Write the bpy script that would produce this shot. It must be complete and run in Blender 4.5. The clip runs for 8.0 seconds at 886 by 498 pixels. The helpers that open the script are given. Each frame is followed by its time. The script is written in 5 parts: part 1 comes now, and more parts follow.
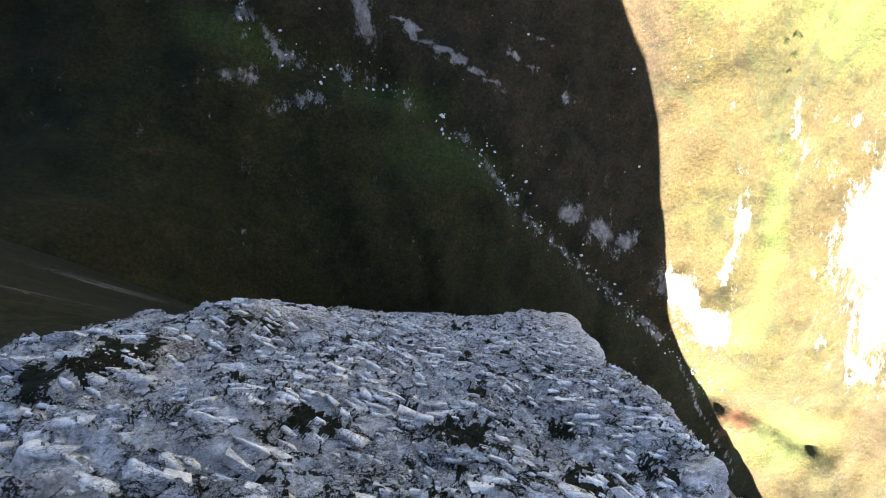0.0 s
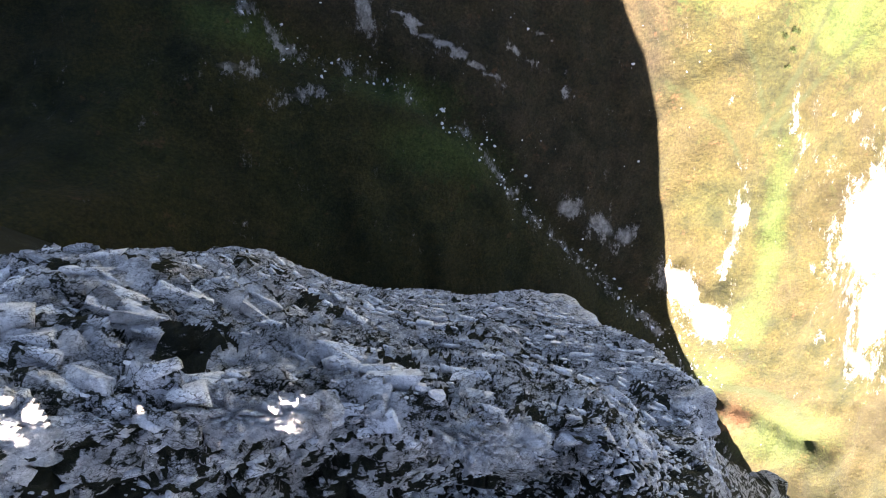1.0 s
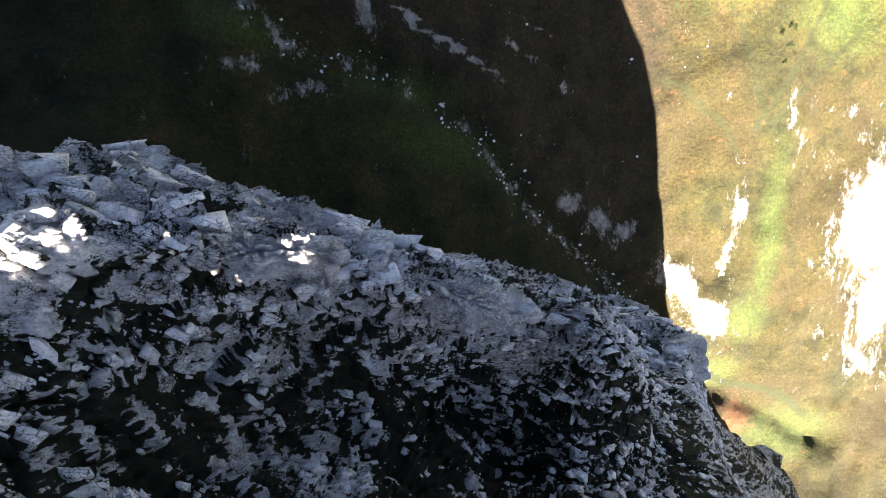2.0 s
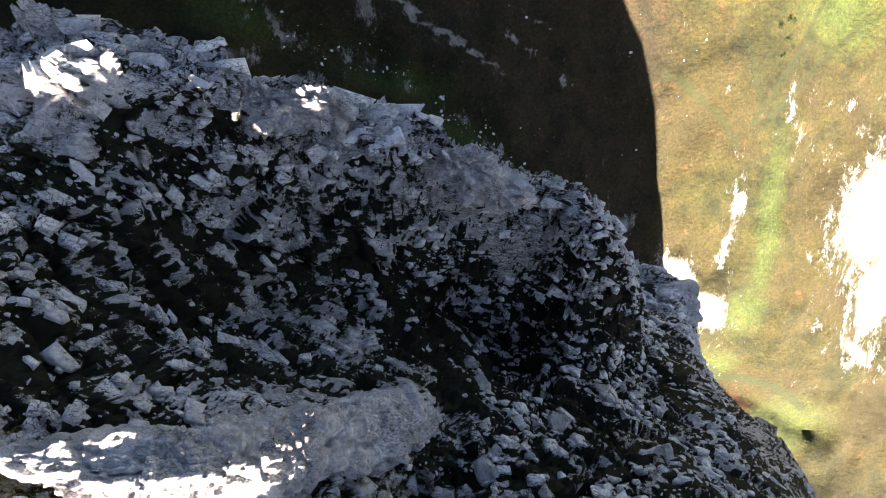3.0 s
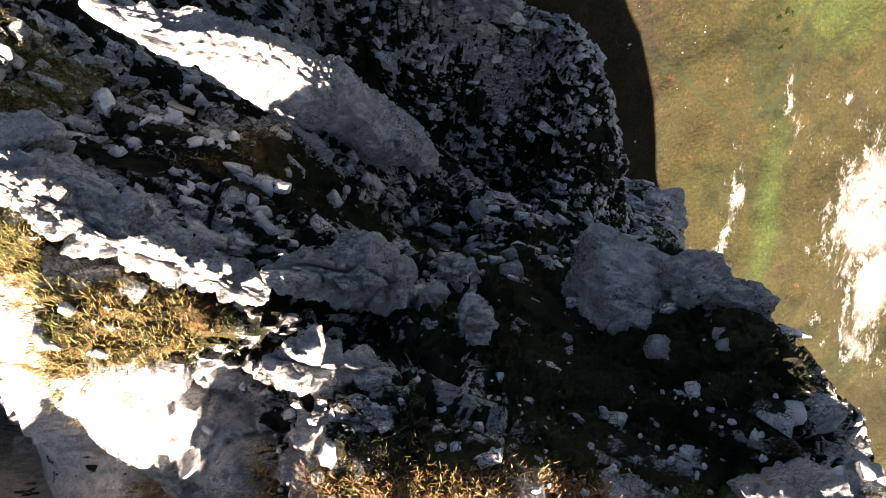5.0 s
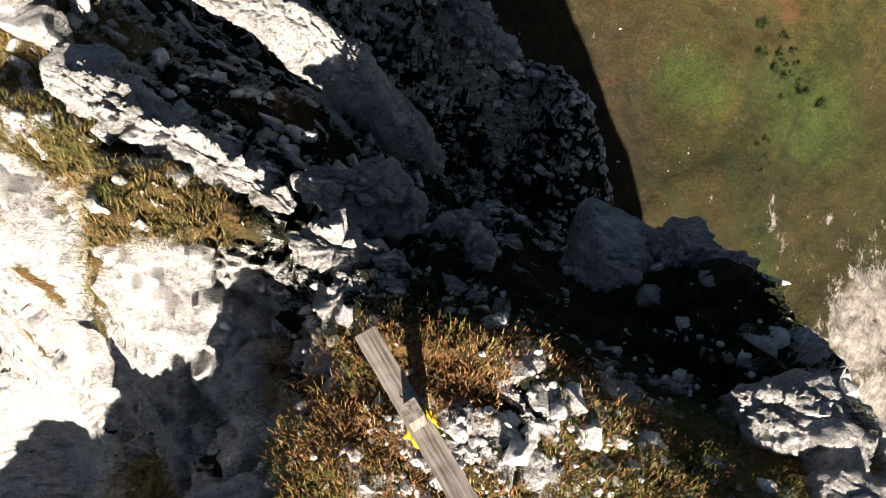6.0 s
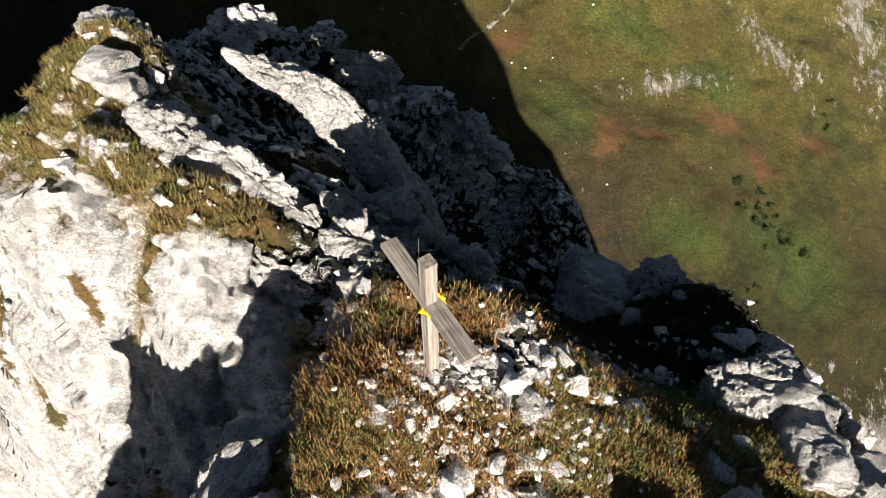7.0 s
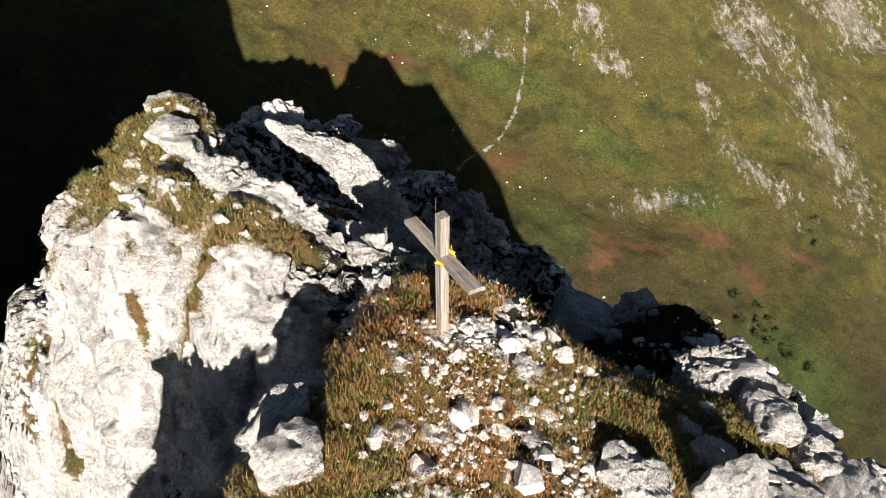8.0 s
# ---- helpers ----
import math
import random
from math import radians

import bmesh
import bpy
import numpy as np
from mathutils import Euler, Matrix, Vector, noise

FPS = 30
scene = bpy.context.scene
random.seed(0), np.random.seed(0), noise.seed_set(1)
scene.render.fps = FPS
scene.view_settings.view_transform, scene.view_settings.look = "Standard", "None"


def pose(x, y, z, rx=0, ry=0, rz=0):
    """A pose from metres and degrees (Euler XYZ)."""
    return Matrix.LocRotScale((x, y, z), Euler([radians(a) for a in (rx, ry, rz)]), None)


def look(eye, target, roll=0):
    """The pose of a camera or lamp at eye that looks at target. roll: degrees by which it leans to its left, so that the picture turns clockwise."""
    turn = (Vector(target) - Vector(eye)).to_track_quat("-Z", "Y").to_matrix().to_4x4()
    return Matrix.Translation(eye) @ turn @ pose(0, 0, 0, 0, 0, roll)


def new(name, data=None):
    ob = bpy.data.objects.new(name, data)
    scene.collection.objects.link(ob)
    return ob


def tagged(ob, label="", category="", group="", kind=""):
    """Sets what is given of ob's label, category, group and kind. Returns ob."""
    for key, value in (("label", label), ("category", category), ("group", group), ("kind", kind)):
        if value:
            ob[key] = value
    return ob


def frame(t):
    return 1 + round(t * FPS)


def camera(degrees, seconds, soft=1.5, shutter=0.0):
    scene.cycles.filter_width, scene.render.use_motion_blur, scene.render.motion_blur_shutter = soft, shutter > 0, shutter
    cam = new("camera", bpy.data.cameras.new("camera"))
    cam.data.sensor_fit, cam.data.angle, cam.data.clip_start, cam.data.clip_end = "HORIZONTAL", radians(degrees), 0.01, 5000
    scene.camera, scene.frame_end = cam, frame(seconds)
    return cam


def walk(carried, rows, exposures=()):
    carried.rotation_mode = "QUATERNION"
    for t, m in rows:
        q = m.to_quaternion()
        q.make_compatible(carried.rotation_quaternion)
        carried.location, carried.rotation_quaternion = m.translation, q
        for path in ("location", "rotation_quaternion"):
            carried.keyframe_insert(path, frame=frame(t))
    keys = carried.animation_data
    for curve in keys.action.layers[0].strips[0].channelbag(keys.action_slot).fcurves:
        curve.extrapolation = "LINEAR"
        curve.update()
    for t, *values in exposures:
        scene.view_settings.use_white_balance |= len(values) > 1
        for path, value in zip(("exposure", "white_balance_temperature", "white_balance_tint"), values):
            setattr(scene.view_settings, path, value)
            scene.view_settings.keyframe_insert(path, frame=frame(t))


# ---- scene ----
cam = camera(76.3, 8.0, soft=1.0)
PATH = [
    (0, (0.022, 0.083, 3.991), (0.019, 0.681, 2.082), -0.5),
    (0.5, (0.024, -1.112, 4.025), (0.021, -0.511, 2.117), -0.5),
    (1, (0.036, -2.257, 4.056), (0.032, -1.653, 2.15), -0.6),
    (1.5, (0.052, -3.145, 4.084), (0.049, -2.539, 2.178), -0.6),
    (1.7, (0.056, -3.505, 4.092), (0.053, -2.898, 2.186), -0.6),
    (2.8, (0.041, -5.631, 4.111), (0.04, -5.023, 2.205), -0.4),
    (3, (0.035, -6.017, 4.106), (0.033, -5.412, 2.2), -0.5),
    (3.5, (0.026, -6.935, 4.09), (0.023, -6.33, 2.184), -0.5),
    (4, (0.027, -7.889, 4.083), (0.025, -7.282, 2.177), -0.4),
    (4.5, (0.022, -8.737, 4.101), (0.02, -8.127, 2.196), -0.4),
    (5, (0.044, -9.712, 4.134), (0.041, -9.098, 2.23), -0.5),
    (5.2, (0.045, -10.08, 4.14), (0.042, -9.467, 2.237), -0.5),
    (6.3, (-0.118, -11.964, 3.838), (-0.103, -10.83, 2.191), 3.1),
    (6.5, (-0.112, -12.271, 3.824), (-0.102, -11.053, 2.238), 2.9),
    (7, (-0.107, -13.118, 3.767), (-0.101, -11.731, 2.326), 2.5),
    (7.5, (-0.126, -13.888, 3.695), (-0.121, -12.366, 2.397), 2.4),
    (8, (-0.157, -14.71, 3.633), (-0.162, -13.058, 2.506), 2.2),
]
EXPOSURES = [(0.0, 4.38, 7050, 25), (1.0, 4.2, 7050, 25), (1.7, 3.88, 7050, 24), (3.0, 3.6, 7150, 24), (3.5, 3.5, 7350, 24), (4.6, 3.12, 7600, 24), (5.2, 2.42, 7500, 21), (6.3, 1.2, 6900, 15), (8.0, 1.05, 6750, 14)]
walk(cam, [(t, look(eye, target, roll)) for t, eye, target, roll in PATH], EXPOSURES)

# ---- light: a low morning sun behind the summit, clear sky ----
SUN = Vector((0.13, -0.955, 0.252)).normalized()
world = bpy.data.worlds.new("sky")
scene.world = world
world.use_nodes = True
wn = world.node_tree.nodes
sky = wn.new("ShaderNodeTexSky")
sky.sky_type, sky.sun_disc = "NISHITA", False
sky.sun_elevation, sky.sun_rotation = math.asin(SUN.z), math.atan2(SUN.x, SUN.y)
sky.altitude = 1800
world.node_tree.links.new(sky.outputs[0], wn["Background"].inputs[0])
wn["Background"].inputs[1].default_value = 0.033
sun = new("sun", bpy.data.lights.new("sun", "SUN"))
sun.data.energy, sun.data.angle, sun.data.color = 6.8, radians(0.5), (1.0, 0.93, 0.82)
sun.matrix_world = look(SUN * 100, (0, 0, 0))


# ---- numpy noise ----
def rnd(ix, iy, iz, seed):
    """A hash of lattice cells to 0..1."""
    h = (ix.astype(np.uint32) * np.uint32(374761393) + iy.astype(np.uint32) * np.uint32(668265263)
         + iz.astype(np.uint32) * np.uint32(2147483647) + np.uint32(seed * 362437 + 12345))
    h = (h ^ (h >> np.uint32(13))) * np.uint32(1274126177)
    h = (h ^ (h >> np.uint32(16))) * np.uint32(2246822519)
    return ((h ^ (h >> np.uint32(15))) & np.uint32(0xFFFFFF)).astype(np.float32) / 16777215.0


def vnoise(p, seed=0):
    """Smooth value noise of points (n, 3), -1..1."""
    i = np.floor(p).astype(np.int32)
    f = (p - i).astype(np.float32)
    f = f * f * f * (f * (f * 6 - 15) + 10)
    out = 0
    for dx in (0, 1):
        wx = f[:, 0] if dx else 1 - f[:, 0]
        for dy in (0, 1):
            wy = f[:, 1] if dy else 1 - f[:, 1]
            for dz in (0, 1):
                wz = f[:, 2] if dz else 1 - f[:, 2]
                out = out + wx * wy * wz * rnd(i[:, 0] + dx, i[:, 1] + dy, i[:, 2] + dz, seed)
    return out * 2 - 1


def fbm(p, octaves=4, seed=0, gain=0.5):
    out, amp, k = 0, 1.0, 1.0
    for o in range(octaves):
        out = out + amp * vnoise(p * k + 7.3 * o, seed + o)
        amp, k = amp * gain, k * 2.03
    return out


def cells(p, seed=0):
    """Cell noise: gap to the nearest border (second minus first distance), a random number of the cell, offset from its centre."""
    i = np.floor(p).astype(np.int32)
    n = len(p)
    d1, d2 = np.full(n, 9.0, np.float32), np.full(n, 9.0, np.float32)
    idn, off = np.zeros(n, np.float32), np.zeros((n, 3), np.float32)
    for dx in (-1, 0, 1):
        for dy in (-1, 0, 1):
            for dz in (-1, 0, 1):
                c = i + np.array((dx, dy, dz), np.int32)
                r = [rnd(c[:, 0], c[:, 1], c[:, 2], seed + k) for k in range(3)]
                v = (np.stack(r, 1) * 0.9 + c - p).astype(np.float32)
                d = np.sqrt((v * v).sum(1))
                near = d < d1
                d2 = np.where(near, d1, np.minimum(d2, d))
                d1 = np.where(near, d, d1)
                idn = np.where(near, (r[0] * 7.13 + r[1] * 3.71 + r[2] * 5.17) % 1.0, idn)
                off = np.where(near[:, None], v, off)
    return d2 - d1, idn, off


def step(a, b, x):
    x = np.clip((x - a) / (b - a), 0, 1)
    return x * x * (3 - 2 * x)


STRATA = np.array(Euler((radians(18), radians(12), radians(-22))).to_matrix(), np.float32)


def rock_relief(p, coarse=1.0, seed=0, spacing=None, calm=0.0, rubbly=None):
    """How far broken limestone stands proud at the points p, and how deep in a crack each lies (0..1).
    spacing: distance between points, past which fine cracks fade. calm: 0..1, where the face is less broken.
    rubbly: 0..1, where the rock has fallen apart into stones that stick out of soil and moss."""
    q = p @ STRATA
    w = np.stack([fbm(q * 0.9 + 31 * k, 3, seed + 40 + k) for k in range(3)], 1) * 0.09
    w = w + np.stack([fbm(q * 6.0 + 17 * k, 2, seed + 50 + k) for k in range(3)], 1) * 0.016
    q = q + w
    s = np.zeros(len(p), np.float32) if spacing is None else spacing
    k1, k2, k3 = 1 - step(0.16, 0.40, s), 1 - step(0.07, 0.15, s), 1 - step(0.04, 0.075, s)
    g1, id1, o1 = cells(q / np.array((1.5, 0.62, 0.55)), seed + 1)
    g2, id2, o2 = cells(q / np.array((0.42, 0.20, 0.20)) + 5, seed + 2)
    g3, id3, o3 = cells(q / np.array((0.16, 0.085, 0.085)) + 9, seed + 3)
    c1, c2, c3 = 1 - step(0.0, 0.09, g1), 1 - step(0.0, 0.15, g2), 1 - step(0.0, 0.24, g3)
    bed = q[:, 1] / 0.34
    lay = np.floor(bed).astype(np.int32)
    edge = (bed - lay)
    one = np.zeros_like(lay)
    beds = (rnd(lay, one, one, seed + 77) - 0.5) * 0.17 - 0.05 * (1 - step(0.0, 0.10, np.minimum(edge, 1 - edge)))
    big = (id1 - 0.5) * 0.36 + (o1[:, 1] * (id1 * 7 % 1 - 0.3) + o1[:, 2] * (id1 * 3 % 1 - 0.5)) * 0.26
    small = (id2 - 0.5) * 0.18 + (o2[:, 0] * (id2 * 9 % 1 - 0.5) + o2[:, 1] * (id2 * 5 % 1 - 0.5) + o2[:, 2] * (id2 * 13 % 1 - 0.5)) * 0.17 - 0.10 * c2
    tiny = (id3 - 0.5) * 0.05 + (o3[:, 0] * (id3 * 9 % 1 - 0.5) + o3[:, 1] * (id3 * 5 % 1 - 0.5)) * 0.08 - 0.045 * c3
    keep = step(-0.35, 0.25, vnoise(p * 0.55 + 3, seed + 60)) * (1 - 0.75 * calm)   # some faces stay smooth, others break up
    fine = fbm(q * np.array((5, 7, 7)), 3, seed + 9) * 0.018 + k3 * fbm(q * np.array((18, 22, 22)), 3, seed + 12, 0.65) * 0.012
    h = coarse * (1 - 0.6 * calm) * (k1 * (big - 0.20 * c1) + k2 * beds) + (0.4 + 0.6 * keep) * (1 - 0.6 * calm) * (k2 * small + k3 * tiny) + k2 * fine
    crack = np.maximum(np.maximum(c1 * 0.9, c2 * (0.25 + 0.75 * keep)), c3 * 0.6 * keep)
    if rubbly is not None:
        share = 0.42 + 0.22 * vnoise(p * 0.8 + 9, seed + 61)
        proud = step(-0.02, 0.02, id2 - share) * step(0.03, 0.12, g2)
        pebble = step(-0.02, 0.02, id3 - 0.52) * step(0.04, 0.14, g3) * (1 - proud)
        h = h + rubbly * (k2 * (proud * (0.03 + 0.10 * np.clip(id2 - share, 0, 1)) - 0.03) + k3 * pebble * 0.05)
        crack = crack * (1 - rubbly) + rubbly * np.clip(0.88 - 0.88 * proud - 0.7 * pebble * k3 + 0.3 * c3 * keep, 0, 1)
    return h, crack


# ---- materials ----
def material(name, rough=0.9):
    m = bpy.data.materials.new(name)
    m.use_nodes = True
    t = m.node_tree
    b = t.nodes["Principled BSDF"]
    b.inputs["Roughness"].default_value = rough
    b.inputs["Specular IOR Level"].default_value = 0.25
    return m, t, b


def coords(t, obj=True):
    return t.nodes.new("ShaderNodeTexCoord").outputs["Object" if obj else "Generated"]


def noise_tex(t, vec, scale, detail=6, rough=0.6, stretch=None):
    if stretch:
        mp = t.nodes.new("ShaderNodeMapping")
        t.links.new(vec, mp.inputs[0])
        mp.inputs["Rotation"].default_value = stretch[0]
        mp.inputs["Scale"].default_value = stretch[1]
        vec = mp.outputs[0]
    n = t.nodes.new("ShaderNodeTexNoise")
    n.inputs["Scale"].default_value, n.inputs["Detail"].default_value, n.inputs["Roughness"].default_value = scale, detail, rough
    t.links.new(vec, n.inputs["Vector"])
    return n.outputs["Fac"]


def ramp(t, fac, stops):
    r = t.nodes.new("ShaderNodeValToRGB")
    while len(r.color_ramp.elements) < len(stops):
        r.color_ramp.elements.new(0.5)
    for e, (pos, col) in zip(r.color_ramp.elements, stops):
        e.position, e.color = pos, (*(col if isinstance(col, tuple) else (col, col, col)), 1)
    t.links.new(fac, r.inputs[0])
    return r.outputs[0]


def mix(t, fac, a, b, how="MIX"):
    m = t.nodes.new("ShaderNodeMix")
    m.data_type, m.blend_type = "RGBA", how
    for sock, v in ((m.inputs[0], fac), (m.inputs[6], a), (m.inputs[7], b)):
        if isinstance(v, (int, float)):
            sock.default_value = v
        elif isinstance(v, tuple):
            sock.default_value = (*v, 1)
        else:
            t.links.new(v, sock)
    return m.outputs[2]


def attribute(t, name):
    a = t.nodes.new("ShaderNodeAttribute")
    a.attribute_name = name
    return a.outputs["Fac"]


def maths(t, op, a, b):
    m = t.nodes.new("ShaderNodeMath")
    m.operation = op
    m.use_clamp = op in ("ADD", "SUBTRACT")
    for sock, v in ((m.inputs[0], a), (m.inputs[1], b)):
        if isinstance(v, (int, float)):
            sock.default_value = v
        else:
            t.links.new(v, sock)
    return m.outputs[0]


def bump(t, b, height, strength, distance, chain=None):
    n = t.nodes.new("ShaderNodeBump")
    n.inputs["Strength"].default_value, n.inputs["Distance"].default_value = strength, distance
    t.links.new(height, n.inputs["Height"])
    if chain:
        t.links.new(chain, n.inputs["Normal"])
    t.links.new(n.outputs[0], b.inputs["Normal"])
    return n.outputs[0]


def limestone_colour(t, v):
    """Pale weathered limestone: grey to cream, pitted, with dark lichen streaks and ochre flushes."""
    base = ramp(t, noise_tex(t, v, 1.2, 9, 0.66), [(0.28, (0.42, 0.418, 0.42)), (0.40, (0.68, 0.675, 0.67)), (0.58, (0.80, 0.79, 0.775))])
    ochre = ramp(t, noise_tex(t, v, 0.5, 5, 0.6), [(0.60, 0.0), (0.74, 1.0)])
    base = mix(t, maths(t, "MULTIPLY", ochre, 0.5), base, (0.50, 0.37, 0.28))
    strata = ((0.3, 0.2, -0.4), (0.55, 2.2, 2.0))
    dark = ramp(t, noise_tex(t, v, 3.4, 11, 0.76, strata), [(0.50, 0.0), (0.60, 1.0)])
    base = mix(t, maths(t, "MULTIPLY", dark, 0.22), base, (0.16, 0.16, 0.165))
    mottle = ramp(t, noise_tex(t, v, 7.0, 12, 0.82), [(0.36, 0.45), (0.45, 0.94), (0.60, 1.08)])
    base = mix(t, 1.0, base, mottle, "MULTIPLY")
    pits = ramp(t, noise_tex(t, v, 24.0, 9, 0.80), [(0.36, 0.25), (0.43, 0.92), (0.60, 1.10)])
    grain = ramp(t, noise_tex(t, v, 90.0, 4, 0.7), [(0.34, 0.80), (0.60, 1.04)])
    return mix(t, 1.0, mix(t, 1.0, base, pits, "MULTIPLY"), grain, "MULTIPLY")


def turf_colour(t, v):
    """Autumn turf: rust, straw and olive in the sun; elsewhere moss and grass with shade put into their dark colour."""
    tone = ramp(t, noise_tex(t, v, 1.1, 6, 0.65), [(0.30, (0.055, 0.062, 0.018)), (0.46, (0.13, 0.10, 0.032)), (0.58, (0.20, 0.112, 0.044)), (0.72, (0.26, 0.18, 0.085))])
    shaded_turf = ramp(t, noise_tex(t, v, 2.2, 6, 0.65), [(0.32, (0.008, 0.010, 0.004)), (0.52, (0.020, 0.022, 0.008)), (0.70, (0.045, 0.036, 0.014))])
    tone = mix(t, attribute(t, "sunlit_turf"), shaded_turf, tone)
    speck = ramp(t, noise_tex(t, v, 26.0, 5, 0.7), [(0.30, 0.40), (0.65, 1.15)])
    return mix(t, 1.0, tone, speck, "MULTIPLY")


def edge_cracks(t, v, scale, width, stretch=(0.6, 2.2, 2.0)):
    """Thin joints between blocks: 1 in the joint, 0 on the block."""
    n = t.nodes.new("ShaderNodeTexNoise")
    n.inputs["Scale"].default_value, n.inputs["Detail"].default_value = scale * 1.6, 7
    n.inputs["Roughness"].default_value = 0.65
    t.links.new(v, n.inputs["Vector"])
    warp = t.nodes.new("ShaderNodeMix")
    warp.data_type, warp.blend_type = "RGBA", "LINEAR_LIGHT"
    warp.inputs[0].default_value = 0.5 / scale
    t.links.new(v, warp.inputs[6])
    t.links.new(n.outputs["Color"], warp.inputs[7])
    mp = t.nodes.new("ShaderNodeMapping")
    mp.inputs["Rotation"].default_value, mp.inputs["Scale"].default_value = (0.3, 0.2, -0.38), stretch
    t.links.new(warp.outputs[2], mp.inputs[0])
    vo = t.nodes.new("ShaderNodeTexVoronoi")
    vo.feature = "DISTANCE_TO_EDGE"
    vo.inputs["Scale"].default_value = scale
    t.links.new(mp.outputs[0], vo.inputs["Vector"])
    ragged = maths(t, "MULTIPLY", noise_tex(t, v, scale * 2.5, 6, 0.7), 2 * width)
    return ramp(t, maths(t, "SUBTRACT", vo.outputs["Distance"], maths(t, "SUBTRACT", ragged, 0.55 * width)), [(0.0, 1.0), (width * 0.7, 0.0)])


def blocks(t, v, scale):
    """A random number for each angular block of a broken face."""
    n = t.nodes.new("ShaderNodeTexNoise")
    n.inputs["Scale"].default_value, n.inputs["Detail"].default_value = scale * 1.3, 6
    n.inputs["Roughness"].default_value = 0.6
    t.links.new(v, n.inputs["Vector"])
    warp = t.nodes.new("ShaderNodeMix")
    warp.data_type, warp.blend_type = "RGBA", "LINEAR_LIGHT"
    warp.inputs[0].default_value = 0.16 / scale
    t.links.new(v, warp.inputs[6])
    t.links.new(n.outputs["Color"], warp.inputs[7])
    mp = t.nodes.new("ShaderNodeMapping")
    mp.inputs["Rotation"].default_value, mp.inputs["Scale"].default_value = (0.3, 0.2, -0.38), (0.65, 1.7, 1.6)
    t.links.new(warp.outputs[2], mp.inputs[0])
    vo = t.nodes.new("ShaderNodeTexVoronoi")
    vo.inputs["Scale"].default_value = scale
    t.links.new(mp.outputs[0], vo.inputs["Vector"])
    return maths(t, "MULTIPLY", vo.outputs["Color"], 1.0)


def weigh(t, *terms):
    """A sum of factor times value, not clamped."""
    total = None
    for k, value in terms:
        m = t.nodes.new("ShaderNodeMath")
        m.operation = "MULTIPLY_ADD"
        m.inputs[1].default_value = k
        if isinstance(value, (int, float)):
            m.inputs[0].default_value = value
        else:
            t.links.new(value, m.inputs[0])
        if total is None:
            m.inputs[2].default_value = 0.0
        else:
            t.links.new(total, m.inputs[2])
        total = m.outputs[0]
    return total


def stone_surface(t, b, v, turf_name=None):
    """Limestone with joints, dark moss and soil between its blocks that also stand for shade, and turf where the mask
    says so.
    """
    small_block, chip = blocks(t, v, 6.5), blocks(t, v, 15.0)
    base = mix(t, 1.0, limestone_colour(t, v), ramp(t, small_block, [(0.25, 0.80), (0.70, 1.08)]), "MULTIPLY")
    patchy = maths(t, "MULTIPLY", ramp(t, noise_tex(t, v, 0.9, 6, 0.65), [(0.44, 0.0), (0.58, 1.0)]), attribute(t, "joint"))
    joints = maths(t, "MULTIPLY", edge_cracks(t, v, 1.9, 0.05), patchy)
    joints2 = maths(t, "MULTIPLY", edge_cracks(t, v, 5.5, 0.06), maths(t, "MULTIPLY", patchy, 0.7))
    tall = maths(t, "MULTIPLY", edge_cracks(t, v, 1.35, 0.038, (0.75, 1.3, 0.62)), maths(t, "MULTIPLY", attribute(t, "face"), ramp(t, noise_tex(t, v, 0.6, 6, 0.65), [(0.42, 0.0), (0.52, 1.0)])))
    hair = maths(t, "MULTIPLY", edge_cracks(t, v, 11.0, 0.07), maths(t, "MULTIPLY", ramp(t, noise_tex(t, v, 1.7, 5, 0.6), [(0.40, 0.0), (0.56, 1.0)]), weigh(t, (0.55, 1.0), (0.15, attribute(t, "joint")))))
    joints = maths(t, "ADD", maths(t, "ADD", joints, tall), hair)
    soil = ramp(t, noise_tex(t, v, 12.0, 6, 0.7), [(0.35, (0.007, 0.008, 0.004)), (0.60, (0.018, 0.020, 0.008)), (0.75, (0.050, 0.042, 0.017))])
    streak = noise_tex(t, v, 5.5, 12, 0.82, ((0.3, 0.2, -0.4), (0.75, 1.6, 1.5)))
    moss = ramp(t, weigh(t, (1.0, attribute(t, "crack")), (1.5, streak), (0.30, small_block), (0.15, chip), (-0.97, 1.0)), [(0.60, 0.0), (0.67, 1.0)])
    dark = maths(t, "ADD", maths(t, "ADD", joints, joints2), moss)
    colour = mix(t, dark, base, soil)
    if turf_name:
        cover = ramp(t, weigh(t, (1.0, attribute(t, turf_name)), (1.3, streak), (-0.65, 1.0)), [(0.42, 0.0), (0.52, 1.0)])
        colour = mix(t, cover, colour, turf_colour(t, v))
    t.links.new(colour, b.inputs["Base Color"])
    n1 = bump(t, b, maths(t, "SUBTRACT", 1.0, dark), 0.9, 0.05)
    n3 = bump(t, b, weigh(t, (1.0, small_block), (0.4, chip)), 0.7, 0.05, n1)
    n2 = bump(t, b, noise_tex(t, v, 9.0, 13, 0.80, ((0.3, 0.2, -0.4), (1.0, 1.3, 1.3))), 1.0, 0.12, n3)
    bump(t, b, noise_tex(t, v, 45.0, 7, 0.75), 0.8, 0.022, n2)


